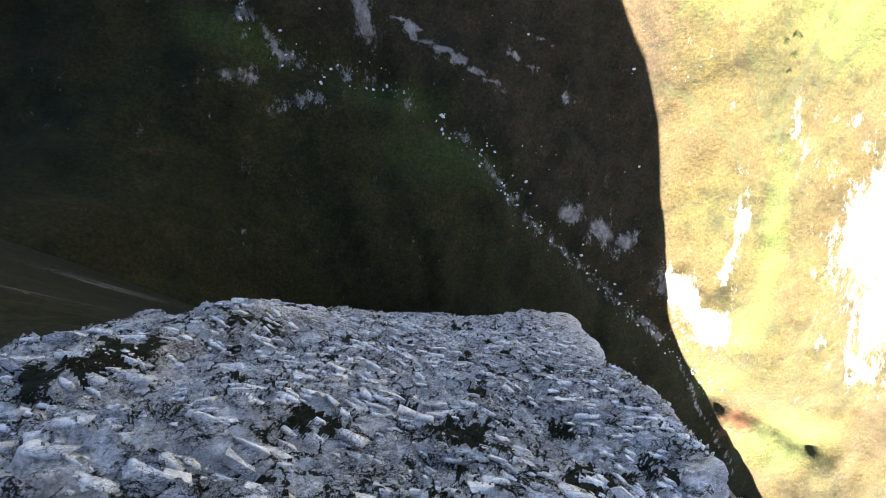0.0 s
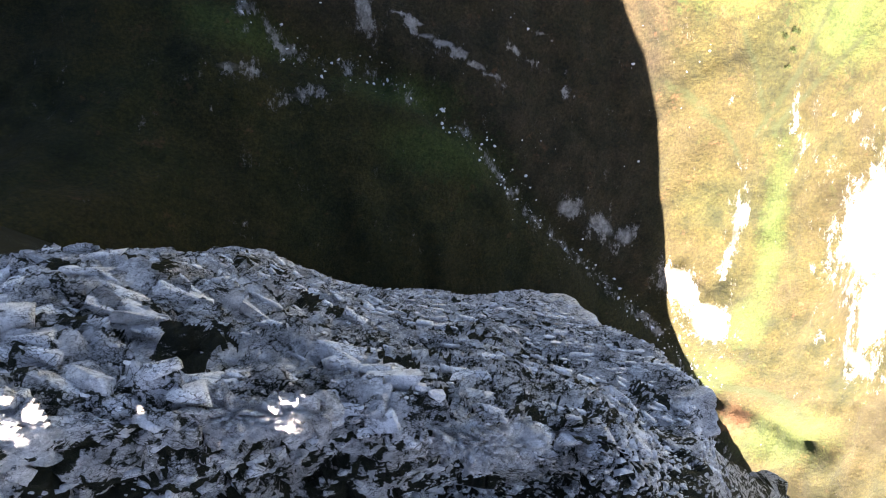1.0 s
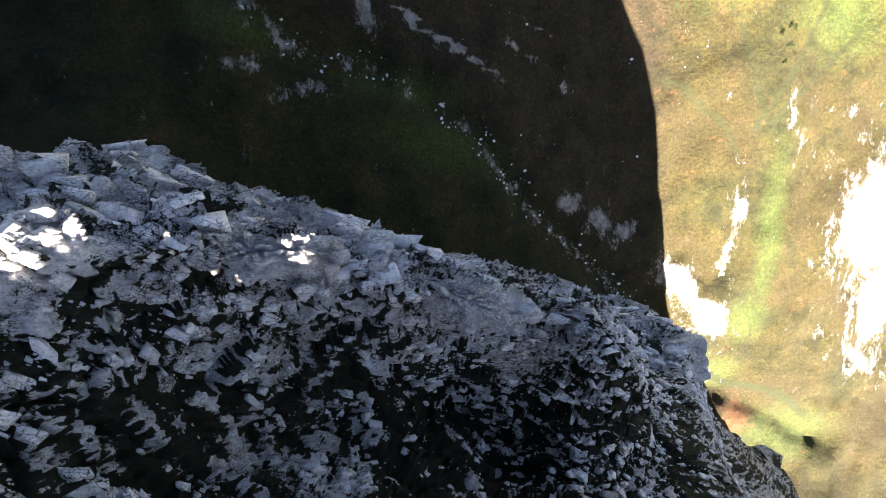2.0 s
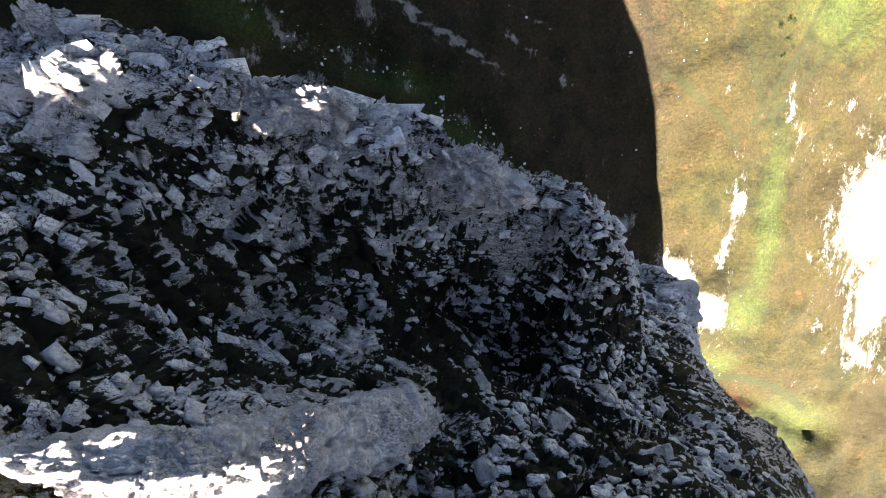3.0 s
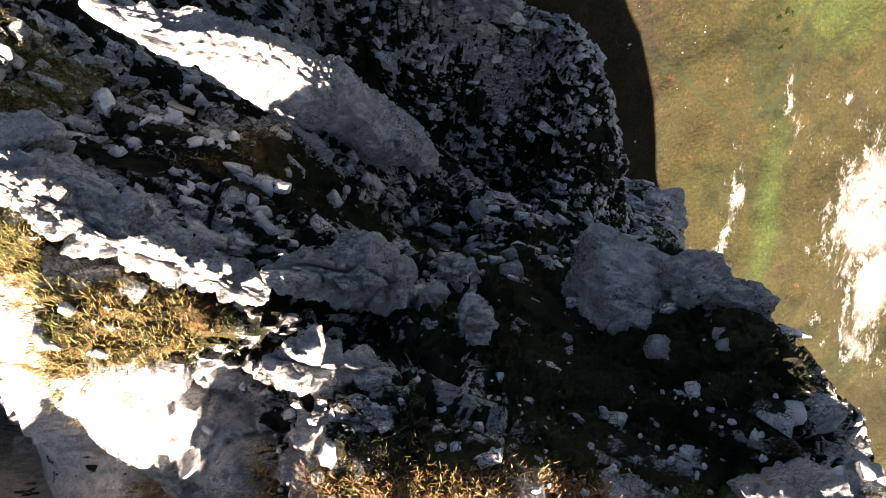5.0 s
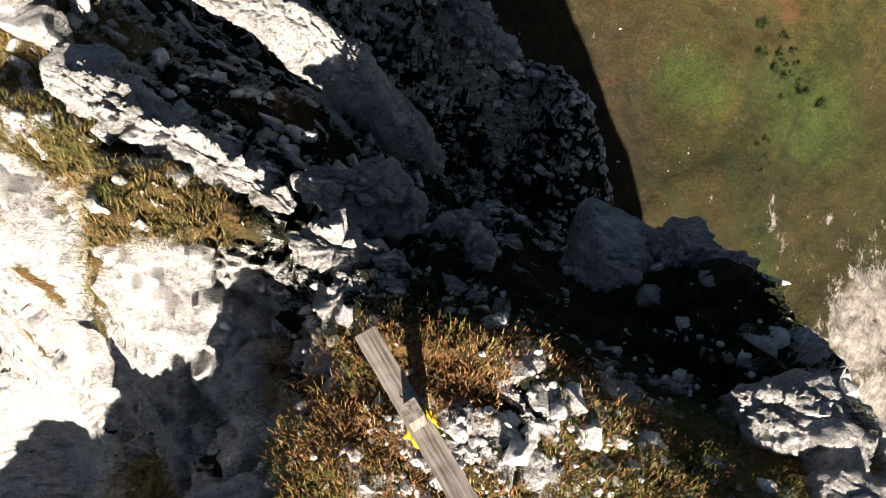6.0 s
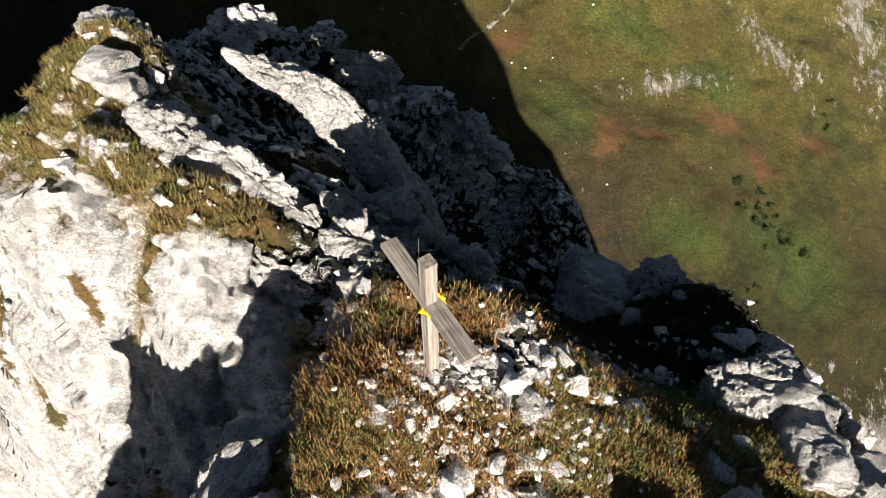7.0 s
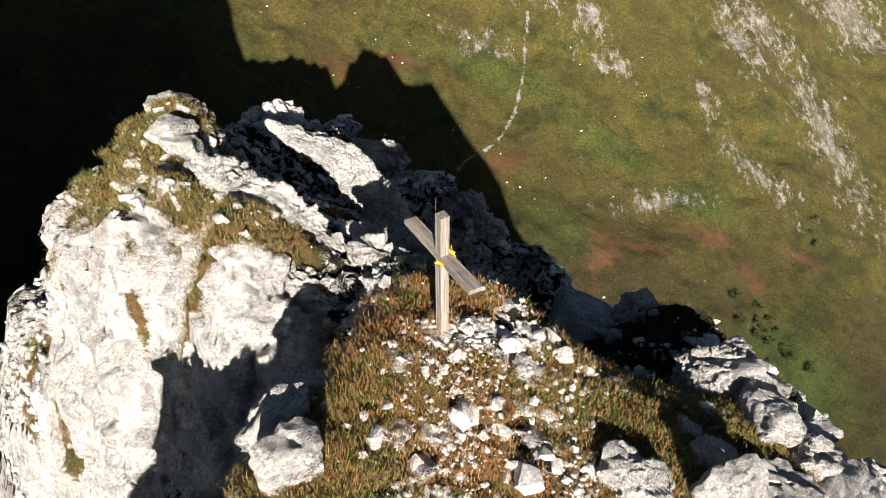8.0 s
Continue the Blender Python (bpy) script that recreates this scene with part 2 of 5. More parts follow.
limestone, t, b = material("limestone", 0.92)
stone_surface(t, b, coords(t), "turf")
boulder_stone, t, b = material("boulder_stone", 0.92)
stone_surface(t, b, coords(t))
loose_stone, t, b = material("loose_stone", 0.92)
v = coords(t)
info = t.nodes.new("ShaderNodeObjectInfo")
t.links.new(mix(t, 1.0, limestone_colour(t, v), ramp(t, info.outputs["Random"], [(0.0, 0.75), (1.0, 1.15)]), "MULTIPLY"), b.inputs["Base Color"])
bump(t, b, noise_tex(t, v, 9.0, 10, 0.72), 0.8, 0.05)

meadow, t, b = material("meadow", 0.95)
v = coords(t)
tone = ramp(t, noise_tex(t, v, 0.035, 12, 0.70), [(0.32, (0.022, 0.028, 0.006)), (0.44, (0.036, 0.036, 0.008)), (0.52, (0.046, 0.040, 0.009)), (0.60, (0.038, 0.031, 0.009)), (0.68, (0.028, 0.036, 0.006))])
heather = ramp(t, noise_tex(t, v, 0.16, 10, 0.72), [(0.38, (0.024, 0.022, 0.009)), (0.52, (0.044, 0.033, 0.015)), (0.66, (0.062, 0.043, 0.022))])
tone = mix(t, maths(t, "MULTIPLY", attribute(t, "heath"), 0.85), tone, heather)
# Valley brightness put into the colour: darker low on the slope, lighter higher up.
slope_brightness = ramp(t, attribute(t, "upper"), [(0.0, 0.53), (0.5, 0.92), (1.0, 1.38)])
tone = mix(t, 1.0, tone, slope_brightness, "MULTIPLY")
clumps = ramp(t, noise_tex(t, v, 0.14, 12, 0.78), [(0.36, 0.62), (0.48, 0.92), (0.62, 1.25)])
tone = mix(t, 1.0, tone, clumps, "MULTIPLY")
speck = ramp(t, noise_tex(t, v, 1.3, 8, 0.8), [(0.34, 0.35), (0.50, 0.95), (0.64, 1.6)])
tone = mix(t, 1.0, tone, speck, "MULTIPLY")
rag = maths(t, "MULTIPLY", maths(t, "SUBTRACT", noise_tex(t, v, 0.35, 8, 0.75), 0.5), 1.6)
tone = mix(t, ramp(t, maths(t, "ADD", attribute(t, "lush"), rag), [(0.30, 0.0), (0.80, 0.55)]), tone, mix(t, 1.0, speck, (0.036, 0.060, 0.011), "MULTIPLY"))
shrubs = maths(t, "MULTIPLY", ramp(t, noise_tex(t, v, 0.55, 5, 0.62), [(0.57, 0.0), (0.62, 1.0)]), ramp(t, weigh(t, (0.7, attribute(t, "lush")), (1.0, noise_tex(t, v, 0.05, 4, 0.6)), (-0.30, 1.0)), [(0.30, 0.0), (0.55, 0.8)]))
tone = mix(t, shrubs, tone, (0.016, 0.027, 0.006))
tone = mix(t, ramp(t, weigh(t, (1.0, attribute(t, "rust")), (1.5, rag), (2.4, noise_tex(t, v, 0.10, 10, 0.75)), (-1.2, 1.0)), [(0.34, 0.0), (0.75, 0.85)]), tone, mix(t, 1.0, clumps, (0.078, 0.038, 0.016), "MULTIPLY"))
tone = mix(t, ramp(t, weigh(t, (1.0, attribute(t, "ditch")), (0.9, noise_tex(t, v, 0.5, 8, 0.75)), (-0.45, 1.0)), [(0.35, 0.0), (0.65, 0.85)]), tone, (0.015, 0.020, 0.006))
pale = ramp(t, noise_tex(t, v, 0.45, 12, 0.75), [(0.36, (0.075, 0.069, 0.059)), (0.46, (0.15, 0.14, 0.127)), (0.62, (0.28, 0.265, 0.24))])
rag2 = maths(t, "MULTIPLY", maths(t, "SUBTRACT", noise_tex(t, v, 0.24, 13, 0.84, ((0, 0, 0.5), (1.0, 0.55, 0.6))), 0.49), 4.4)
tone = mix(t, ramp(t, maths(t, "ADD", attribute(t, "scree"), rag2), [(0.55, 0.0), (0.75, 1.0)]), tone, pale)
t.links.new(tone, b.inputs["Base Color"])
n1 = bump(t, b, noise_tex(t, v, 0.25, 10, 0.7), 0.8, 1.6)
bump(t, b, noise_tex(t, v, 2.2, 6, 0.75), 0.6, 0.25, n1)


# ---- the ground: one sheet, valley side and far land ----
def spaced(lo, hi, fine, growth, reach):
    """Coordinates with a fine even middle that spread out to the reach on both sides."""
    mid = list(np.arange(lo, hi, fine))
    for sign, edge_at in ((-1, lo), (1, mid[-1])):
        s, at, side = fine, edge_at, []
        while abs(at) < reach:
            s *= growth
            at += sign * s
            side.append(at)
        mid = side[::-1] + mid if sign < 0 else mid + side
    return np.array(mid, np.float32)


def sheet(name, X, Y, Z, mat, masks):
    """A grid of points as one mesh with float masks."""
    ny, nx = X.shape
    me = bpy.data.meshes.new(name)
    k = np.arange(ny * nx, dtype=np.int32).reshape(ny, nx)
    f = np.stack([k[:-1, :-1], k[:-1, 1:], k[1:, 1:], k[1:, :-1]], -1).reshape(-1, 4)
    me.vertices.add(ny * nx)
    me.vertices.foreach_set("co", np.stack([X, Y, Z], -1).astype(np.float32).ravel())
    me.loops.add(f.size)
    me.loops.foreach_set("vertex_index", f.ravel())
    me.polygons.add(len(f))
    me.polygons.foreach_set("loop_start", np.arange(0, f.size, 4, dtype=np.int32))
    me.polygons.foreach_set("use_smooth", np.ones(len(f), bool))
    me.update(calc_edges=True)
    for key, value in masks.items():
        me.attributes.new(key, "FLOAT", "POINT").data.foreach_set("value", np.ascontiguousarray(value, np.float32).ravel())
    me.materials.append(mat)
    me.set_sharp_from_angle(angle=radians(38))
    return new(name, me)


def near_line(X, Y, pts):
    """Distance of grid points to a line of points in plan."""
    d = np.full(X.shape, 1e9, np.float32)
    for (x0, y0), (x1, y1) in zip(pts[:-1], pts[1:]):
        ex, ey = x1 - x0, y1 - y0
        k = np.clip(((X - x0) * ex + (Y - y0) * ey) / (ex * ex + ey * ey), 0, 1)
        d = np.minimum(d, np.hypot(X - x0 - k * ex, Y - y0 - k * ey))
    return d


def patch(X, Y, x, y, rx, ry, deg=0):
    c, s = math.cos(radians(deg)), math.sin(radians(deg))
    u, w = (X - x) * c + (Y - y) * s, -(X - x) * s + (Y - y) * c
    return np.exp(-(u / rx) ** 2 - (w / ry) ** 2)


STREAM = [(-80, 112), (-49, 92), (-38, 84), (-20, 83), (-6, 78), (7, 71), (23, 57), (45, 44), (72, 27), (98, 8), (142, -8)]
TRAIL = [(28, 215), (26, 191), (23, 180), (18, 169), (10, 159), (3, 151), (20, 148), (50, 150), (85, 148), (120, 140)]


def valley_height(X, Y):
    P = np.stack([X.ravel(), Y.ravel(), 0 * X.ravel()], 1)
    z = -176.7 - 0.27 * np.clip(X, -400, 260) + 0.67 * Y
    low, high = -235.0, 30.0
    z = low + np.logaddexp(0, (z - low) / 14) * 14
    z = high - np.logaddexp(0, (high - z) / 30) * 30
    gully = 1 - np.abs(fbm(P / np.array((44, 60, 1)) + 3, 4, 13))
    z = z + (fbm(P / 60, 5, 3) * 4.0 - gully * 5.0 + 4.0 + fbm(P / 9, 3, 8) * 0.7).reshape(X.shape)
    z = z + 72 * patch(X, Y, -82, 8, 36, 40, -20)      # mossy spur below the peak
    d = near_line(X, Y, STREAM)
    z = z - 4.0 * np.exp(-(d / 5.0) ** 2)
    for x, y, rx, ry, deg, high in ((74, 40, 11, 6, -35, 2.5), (86, 30, 11, 7, -30, 2.5), (147, 60, 18, 22, -40, 4)):      # rocky outcrops on the sunlit bank
        z = z + high * patch(X, Y, x, y, rx, ry, deg) * (1 + 0.35 * fbm(P / 4, 3, 29).reshape(X.shape))
    return z


vx, vy = spaced(-110, 230, 1.2, 1.10, 4000), spaced(5, 270, 1.2, 1.10, 4000)
VX, VY = np.meshgrid(vx, vy)
VZ = valley_height(VX, VY)
scree = 0.50 * np.exp(-(near_line(VX, VY, STREAM[1:9]) / 2.2) ** 2)
for x, y, rx, ry, deg, much in ((75, 160, 16, 3.5, 15, 0.62), (10, 200, 10, 4, 0, 0.6), (52, 217, 8, 5, 0, 0.6), (117, 232, 7, 16, 20, 0.62), (99, 200, 5, 9, 10, 0.6), (114, 179, 14, 5, -30, 0.62),
                                (152, 203, 11, 32, 18, 0.62), (182, 268, 24, 14, 0, 0.65), (130, 238, 20, 9, -15, 0.6), (30, 222, 16, 4, 0, 0.6), (60, 206, 9, 4, 0, 0.55)):
    scree = np.maximum(scree, much * patch(VX, VY, x, y, rx * 1.5, ry * 1.5, deg))
for x, y, rx, ry, deg, much in ((145, 62, 19, 24, -40, 0.95), (152, 38, 14, 18, 0, 0.85), (148, 20, 7, 20, 60, 0.65), (74, 40, 11, 6, -35, 0.85), (85, 30, 11, 7, -30, 0.85), (90, 55, 3.5, 16, -8, 0.62), (107, 84, 5, 10, 25, 0.5), (120, 88, 15, 2.5, 8, 0.5),
                                (-19, 93, 3, 6, 10, 0.85), (0, 89, 11, 1.0, -14, 0.95), (8, 85.5, 10, 0.9, -14, 0.95), (-8, 93, 7, 0.9, -14, 0.9), (20, 91, 6, 0.8, -14, 0.8), (26, 96, 5, 0.8, -14, 0.8), (33, 85, 2.5, 1.4, -30, 0.8),
                                (36, 58, 6, 3, 0, 0.85), (47, 55, 7, 4, -20, 0.85), (55, 53, 5, 4, 0, 0.8), (-48, 75, 8, 3, 15, 0.62), (-34, 74, 8, 3, 15, 0.62)):
    scree = np.maximum(scree, much * patch(VX, VY, x, y, rx, ry, deg))
scree = np.maximum(scree, 0.85 * np.exp(-(near_line(VX, VY, TRAIL[:6]) / 0.58) ** 2))
scree = np.maximum(scree, 0.80 * np.exp(-(near_line(VX, VY, [(79, 19), (88, 6), (95, -5), (103, -16)]) / 0.9) ** 2))
rust = 0 * VX
for x, y, rx, ry, deg in ((52, 136, 8, 5, 50), (92, 151, 10, 4, 10), (105, 144, 10, 3.5, -20), (129, 152, 9, 4, 0), (-20, 182, 12, 5, 10), (-37, 172, 9, 5, 0), (20, 160, 10, 5, 30), (66, 141, 12, 2.5, -10), (102, -1, 6, 6, 0)):
    rust = np.maximum(rust, 0.80 * patch(VX, VY, x, y, rx, ry, deg))
lush = 0 * VX
for x, y, rx, ry in ((35, 141, 14, 12), (90, 162, 18, 8), (20, 190, 30, 10), (60, 175, 20, 8), (115, 120, 24, 12), (75, 115, 16, 10), (118, 112, 22, 14), (124, -6, 26, 12), (100, 30, 10, 8), (103, 55, 6, 26), (93, 14, 12, 6), (-10, 78, 18, 5), (-48, 84, 14, 6), (0, 66, 20, 8)):
    lush = np.maximum(lush, 0.80 * patch(VX, VY, x, y, rx, ry))
ditch = np.exp(-(near_line(VX, VY, [(78, 21), (90, 15), (98, 11), (112, 9), (124, 5), (132, 0)]) / 1.3) ** 2)
for line in ([(63, 90), (72, 85), (80, 81), (88, 74)], [(113, 116), (104, 97), (92, 80)], [(84, 106), (88, 97), (93, 86)], [(125, 108), (112, 96), (98, 82)]):
    ditch = np.maximum(ditch, 0.65 * np.exp(-(near_line(VX, VY, line) / 1.6) ** 2))
beyond = VY - np.interp(VX, [p[0] for p in STREAM], [p[1] for p in STREAM])
heath = step(0, 8, beyond) * step(75, 55, VX) * step(150, 110, VY)
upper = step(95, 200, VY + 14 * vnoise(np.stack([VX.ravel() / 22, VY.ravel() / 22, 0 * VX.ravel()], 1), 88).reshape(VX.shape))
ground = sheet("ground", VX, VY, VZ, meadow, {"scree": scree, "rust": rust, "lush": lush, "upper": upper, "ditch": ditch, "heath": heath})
tagged(ground, "grassy mountainside with rust-brown patches and pale scree", "ground", kind="structure")

# ---- the summit: ramps and knolls, broken up as limestone ----
HUB = (-0.5, -9.5)
BASE_Z = -1.36
RAMPS = [(0, 14, 3, -3.03), (30, 14, 3, 4.04), (60, 3, 0.8, -1.02), (60, 6, 1.5, -1.38), (90, 3, 0.8, -2.34), (90, 6, 1.5, 2.05), (90, 10, 2, -3.17), (120, 1, 0.8, 1.27), (150, 1, 0.8, 1.83), (150, 3, 0.8, -2.31), (180, 1, 0.8, -1.13), (180, 3, 0.8, -1.08), (180, 6, 1.5, 3.05), (180, 10, 2, -2.89), (210, 3, 0.8, -0.79), (270, 6, 1.5, 2.02), (270, 10, 2, -2.1), (330, 3, 0.8, -1.01)]
SHOULDERS = [(-10.0, -9.0, 3.0, -4.42), (-10.0, -3.0, 3.0, -4.79), (-8.0, -9.0, 3.0, -1.78), (-8.0, -1.0, 3.0, 1.83), (-8.0, 3.0, 3.0, 3.8), (-8.0, 5.0, 3.0, 2.85), (-6.0, -3.0, 3.0, 2.39), (-6.0, 5.0, 3.0, -3.22), (-2.0, -5.0, 3.0, -3.83), (0.0, 5.0, 3.0, -5.14), (4.0, -13.0, 3.0, 2.4), (4.0, -7.0, 3.0, -2.75), (6.0, 1.0, 3.0, 1.5), (8.0, -3.0, 3.0, 1.14), (8.0, -1.0, 3.0, 1.3), (8.0, 1.0, 3.0, 2.7), (10.0, -3.0, 3.0, 0.99), (10.0, -1.0, 3.0, 2.13)]
RIBS = [(-10.0, -5.0, 1.5, 2.92), (-10.0, -4.0, 1.5, 1.97), (-9.0, -7.0, 1.5, 2.35), (-8.0, 4.0, 1.5, 1.57), (-8.0, 5.0, 1.5, 1.94), (-7.0, -8.0, 1.5, 1.48), (-6.0, -10.0, 1.5, -1.53), (-5.0, -6.0, 1.5, 1.23), (-4.0, 0.0, 1.5, 2.26), (-3.0, -11.0, 1.5, -1.59), (-3.0, -2.0, 1.5, 1.58), (-2.0, -12.0, 1.5, 1.76), (-2.0, -4.0, 1.5, -1.55), (-1.0, 2.0, 1.5, -2.42), (0.0, -10.0, 1.5, 1.59), (0.0, 4.0, 1.5, 1.67), (1.0, -4.0, 1.5, -1.81), (1.0, -2.0, 1.5, 1.5)]
GULLIES = [(2.0, -2.0, 1.5, 1.46), (3.0, -3.0, 1.5, 1.85), (3.0, -2.0, 1.5, 1.24), (3.0, 0.0, 1.5, -1.61), (4.0, -10.0, 1.5, 1.26), (4.0, -8.0, 1.5, 1.41), (4.0, -3.0, 1.5, 2.06), (4.0, -2.0, 1.5, 1.53), (8.0, -5.0, 1.5, 1.26), (9.0, -6.0, 1.5, -1.62), (9.0, -5.0, 1.5, -1.24), (10.0, -1.0, 1.5, 1.16), (10.0, 2.0, 1.5, 1.76), (11.0, 1.0, 1.5, 1.11), (-7.2, 2.0, 0.8, -1.51), (-6.0, -8.8, 0.8, -0.95), (-6.0, -7.6, 0.8, 1.21), (-4.8, -8.8, 0.8, 1.33)]
LEDGES = [(-4.8, -0.4, 0.8, 1.73), (-4.2, -9.4, 0.8, -1.55), (-4.2, -8.8, 0.8, 1.25), (-4.2, -2.2, 0.8, 1.05), (-3.6, -9.4, 0.8, -1.24), (-3.0, -9.4, 0.8, 1.99), (-2.4, -2.2, 0.8, 1.55), (-1.8, -1.6, 0.8, 1.67), (-0.6, -2.2, 0.8, 2.06), (-0.0, -7.0, 0.8, -1.38), (-0.0, -3.4, 0.8, -1.4), (0.6, -2.2, 0.8, 1.38), (1.2, -4.6, 0.8, -1.0), (1.2, -2.2, 0.8, 0.94), (2.4, -2.2, 0.8, 0.97), (3.0, -8.8, 0.8, 1.26), (3.6, -7.0, 0.8, 1.35), (3.6, -1.0, 0.8, -1.11)]

TOUCHES = [(-6.0, -1.4, 1.2, 1.2), (-5.3, -1.0, 0.8, 0.2), (-4.3, -0.9, 0.8, -0.25), (-10.5, 1.5, 2.5, 1.3), (-6.4, 1.6, 1.6, -1.0), (2.5, -13.3, 1.3, -0.7), (-4.1, -2.3, 0.7, 0.22), (-3.4, -6.7, 0.9, -0.25)]

MENDS = [(-8.4, 3.5, 1.5, -2.4), (0.1, -2.3, 0.8, 0.4), (7.6, 8.0, 3.0, 0.8), (2.2, -11.0, 1.5, 0.27), (-1.9, -8.9, 0.8, 0.2), (7.1, -1.2, 0.8, -0.45), (10.5, -1.0, 1.5, 0.46), (10.7, 6.5, 3.0, 0.44), (1.5, -2.3, 0.8, -0.24), (-9.2, -6.4, 0.8, -0.41), (-2.9, -9.8, 0.8, -0.31), (-9.5, 9.2, 3.0, 0.42), (-0.9, -1.7, 0.8, 0.3), (-2.4, -7.6, 0.8, -0.24), (-6.8, 9.1, 3.0, 0.37), (-4.6, -2.3, 0.8, -0.28), (-6.2, -7.4, 1.2, 0.3), (-9.5, -5.5, 2.0, 0.3), (-0.05, -10.4, 0.7, -0.2), (-2.3, -2.0, 0.8, -0.5), (-0.6, -7.1, 0.55, -0.5), (-0.6, -8.92, 0.3, -0.5), (0.3, -9.1, 0.35, -0.45), (-4.5, 0.15, 0.6, -0.7), (-9.0, 2.8, 1.3, -0.8)]


def summit_height(X, Y):
    z = np.full(X.shape, BASE_Z, np.float32)
    for deg, off, soft, slope in RAMPS:
        d = (X - HUB[0]) * math.cos(radians(deg)) + (Y - HUB[1]) * math.sin(radians(deg)) - off
        z = z + slope * soft * np.logaddexp(0, d / soft)
    for x, y, r, h in SHOULDERS + RIBS + GULLIES + LEDGES + TOUCHES + MENDS:
        z = z + h * np.exp(-((X - x) ** 2 + (Y - y) ** 2) / (r * r))
    east = X - 10.9 - 2.6 * np.clip(-2 - Y, 0, None) - 0.28 * np.clip(Y, 0, None)
    z = z - 3.0 * np.clip(X - 24, 0, None)
    z = z - 5.0 * 0.4 * np.logaddexp(0, np.clip(east / 0.4, -60, 60)) * step(-9, -6, Y)
    brow = np.interp(X, [-6.0, -4.1, -3.6, -2.55, -1.75, -1.3, -0.9], [-14.0, -5.0, -1.0, -0.5, -0.25, -0.05, -0.7])
    z = np.where(X < 0, np.maximum(z, brow - 2.2 * np.abs(Y + 13.7)), z)      # the brow of the knoll over the pit
    return z - 9.0 * 0.6 * np.logaddexp(0, (Y - 11.3 - 0.05 * X) / 0.6)      # the sheer lower cliff


def along_slope(lo, hi, x_lo, x_hi, target):
    """Rows in y whose spacing follows the slope, so that steep faces get as many points as flat ones."""
    y, out = lo, []
    xs = np.linspace(x_lo, x_hi, 24)
    while y < hi:
        out.append(y)
        g = np.median(np.abs(summit_height(xs, np.full(24, y + 0.05)) - summit_height(xs, np.full(24, y - 0.05)))) / 0.1
        y += target * (1 + 0.30 * max(0.0, abs(y + 5.5) - 8.0) + (1.5 if y < -15 else 0)) / math.sqrt(1 + min(g, 4.2) ** 2) * (1.0 if y > -3 else 1.15)
    return np.array(out, np.float32)


sx, sy = spaced(-5.4, 4.8, 0.040, 1.036, 90), along_slope(-60, 36, -5, 8, 0.053)
SX, SY = np.meshgrid(sx, sy)
SZ = summit_height(SX, SY)
gy, gx = np.gradient(SZ, sy, sx)
gap = np.maximum(np.gradient(sx)[None, :] * np.sqrt(1 + gx * gx), np.gradient(sy)[:, None] * np.sqrt(1 + gy * gy)).ravel()
nrm = np.stack([-gx, -gy, np.ones_like(gx)], -1)
nrm /= np.linalg.norm(nrm, axis=-1, keepdims=True)
P = np.stack([SX, SY, SZ], -1).reshape(-1, 3).astype(np.float32)
far = step(7, 25, np.hypot(SX, SY + 6)).ravel()
knoll = (step(1.0, 0.6, (np.hypot((SX - 0.9) / 3.6, (SY + 11.6) / 2.6))) * step(-9.3, -9.9, SY)).ravel()
front = (step(-2.6, -1.8, SY) * (1 - step(8, 14, SX))).ravel()
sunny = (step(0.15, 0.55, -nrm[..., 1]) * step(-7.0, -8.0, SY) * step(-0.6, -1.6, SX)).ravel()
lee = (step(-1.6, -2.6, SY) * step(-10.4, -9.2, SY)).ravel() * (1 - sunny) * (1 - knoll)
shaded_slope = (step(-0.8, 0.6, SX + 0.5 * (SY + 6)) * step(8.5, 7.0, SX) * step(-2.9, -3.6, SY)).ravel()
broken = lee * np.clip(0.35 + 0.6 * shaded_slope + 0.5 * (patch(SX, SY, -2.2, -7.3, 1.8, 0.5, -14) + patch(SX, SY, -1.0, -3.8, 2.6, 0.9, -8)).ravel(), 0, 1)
relief, crack = rock_relief(P, 1.0, 0, gap, np.maximum(np.maximum(0.15 * front, 0.75 * knoll), 0.25 * sunny), broken)
_, idb, ob = cells(P @ STRATA / np.array((6.0, 2.6, 2.4)), 21)
relief = relief * (1 - 0.2 * knoll) * (1 - 0.35 * lee) * (1 - 0.25 * front) + far * ((idb - 0.5) * 1.6 + ob[:, 1] * 0.7) * (1 - 0.8 * step(-7, -4, P[:, 1])) + (0.25 + far) * fbm(P / 3.0, 3, 33) * 0.35
ledge_crack = 0
for spacing, rise, seed in ((2.3, 0.50, 160), (0.9, 0.40, 140), (0.36, 0.20, 150), (0.17, 0.09, 155)):
    u = (0.45 * P[:, 1] - 0.8 * P[:, 2] + 0.25 * P[:, 0] + 0.35 * fbm(P * 0.45, 3, seed)) / spacing
    gate = step(-0.40, 0.10, fbm(P * np.array((0.5, 0.6, 0.4)), 3, seed + 5)) * (1 - step(spacing * 0.4, spacing * 0.7, gap))
    tread = u - np.floor(u)
    foot = (1 - step(0.04, 0.20, tread)) * gate
    relief = relief + front * rise * ((tread - 0.5) * (0.4 + 0.6 * gate) - 0.5 * foot)
    ledge_crack = np.maximum(ledge_crack, front * foot)
P = P + nrm.reshape(-1, 3) * relief[:, None]
flat = nrm[..., 2].ravel()
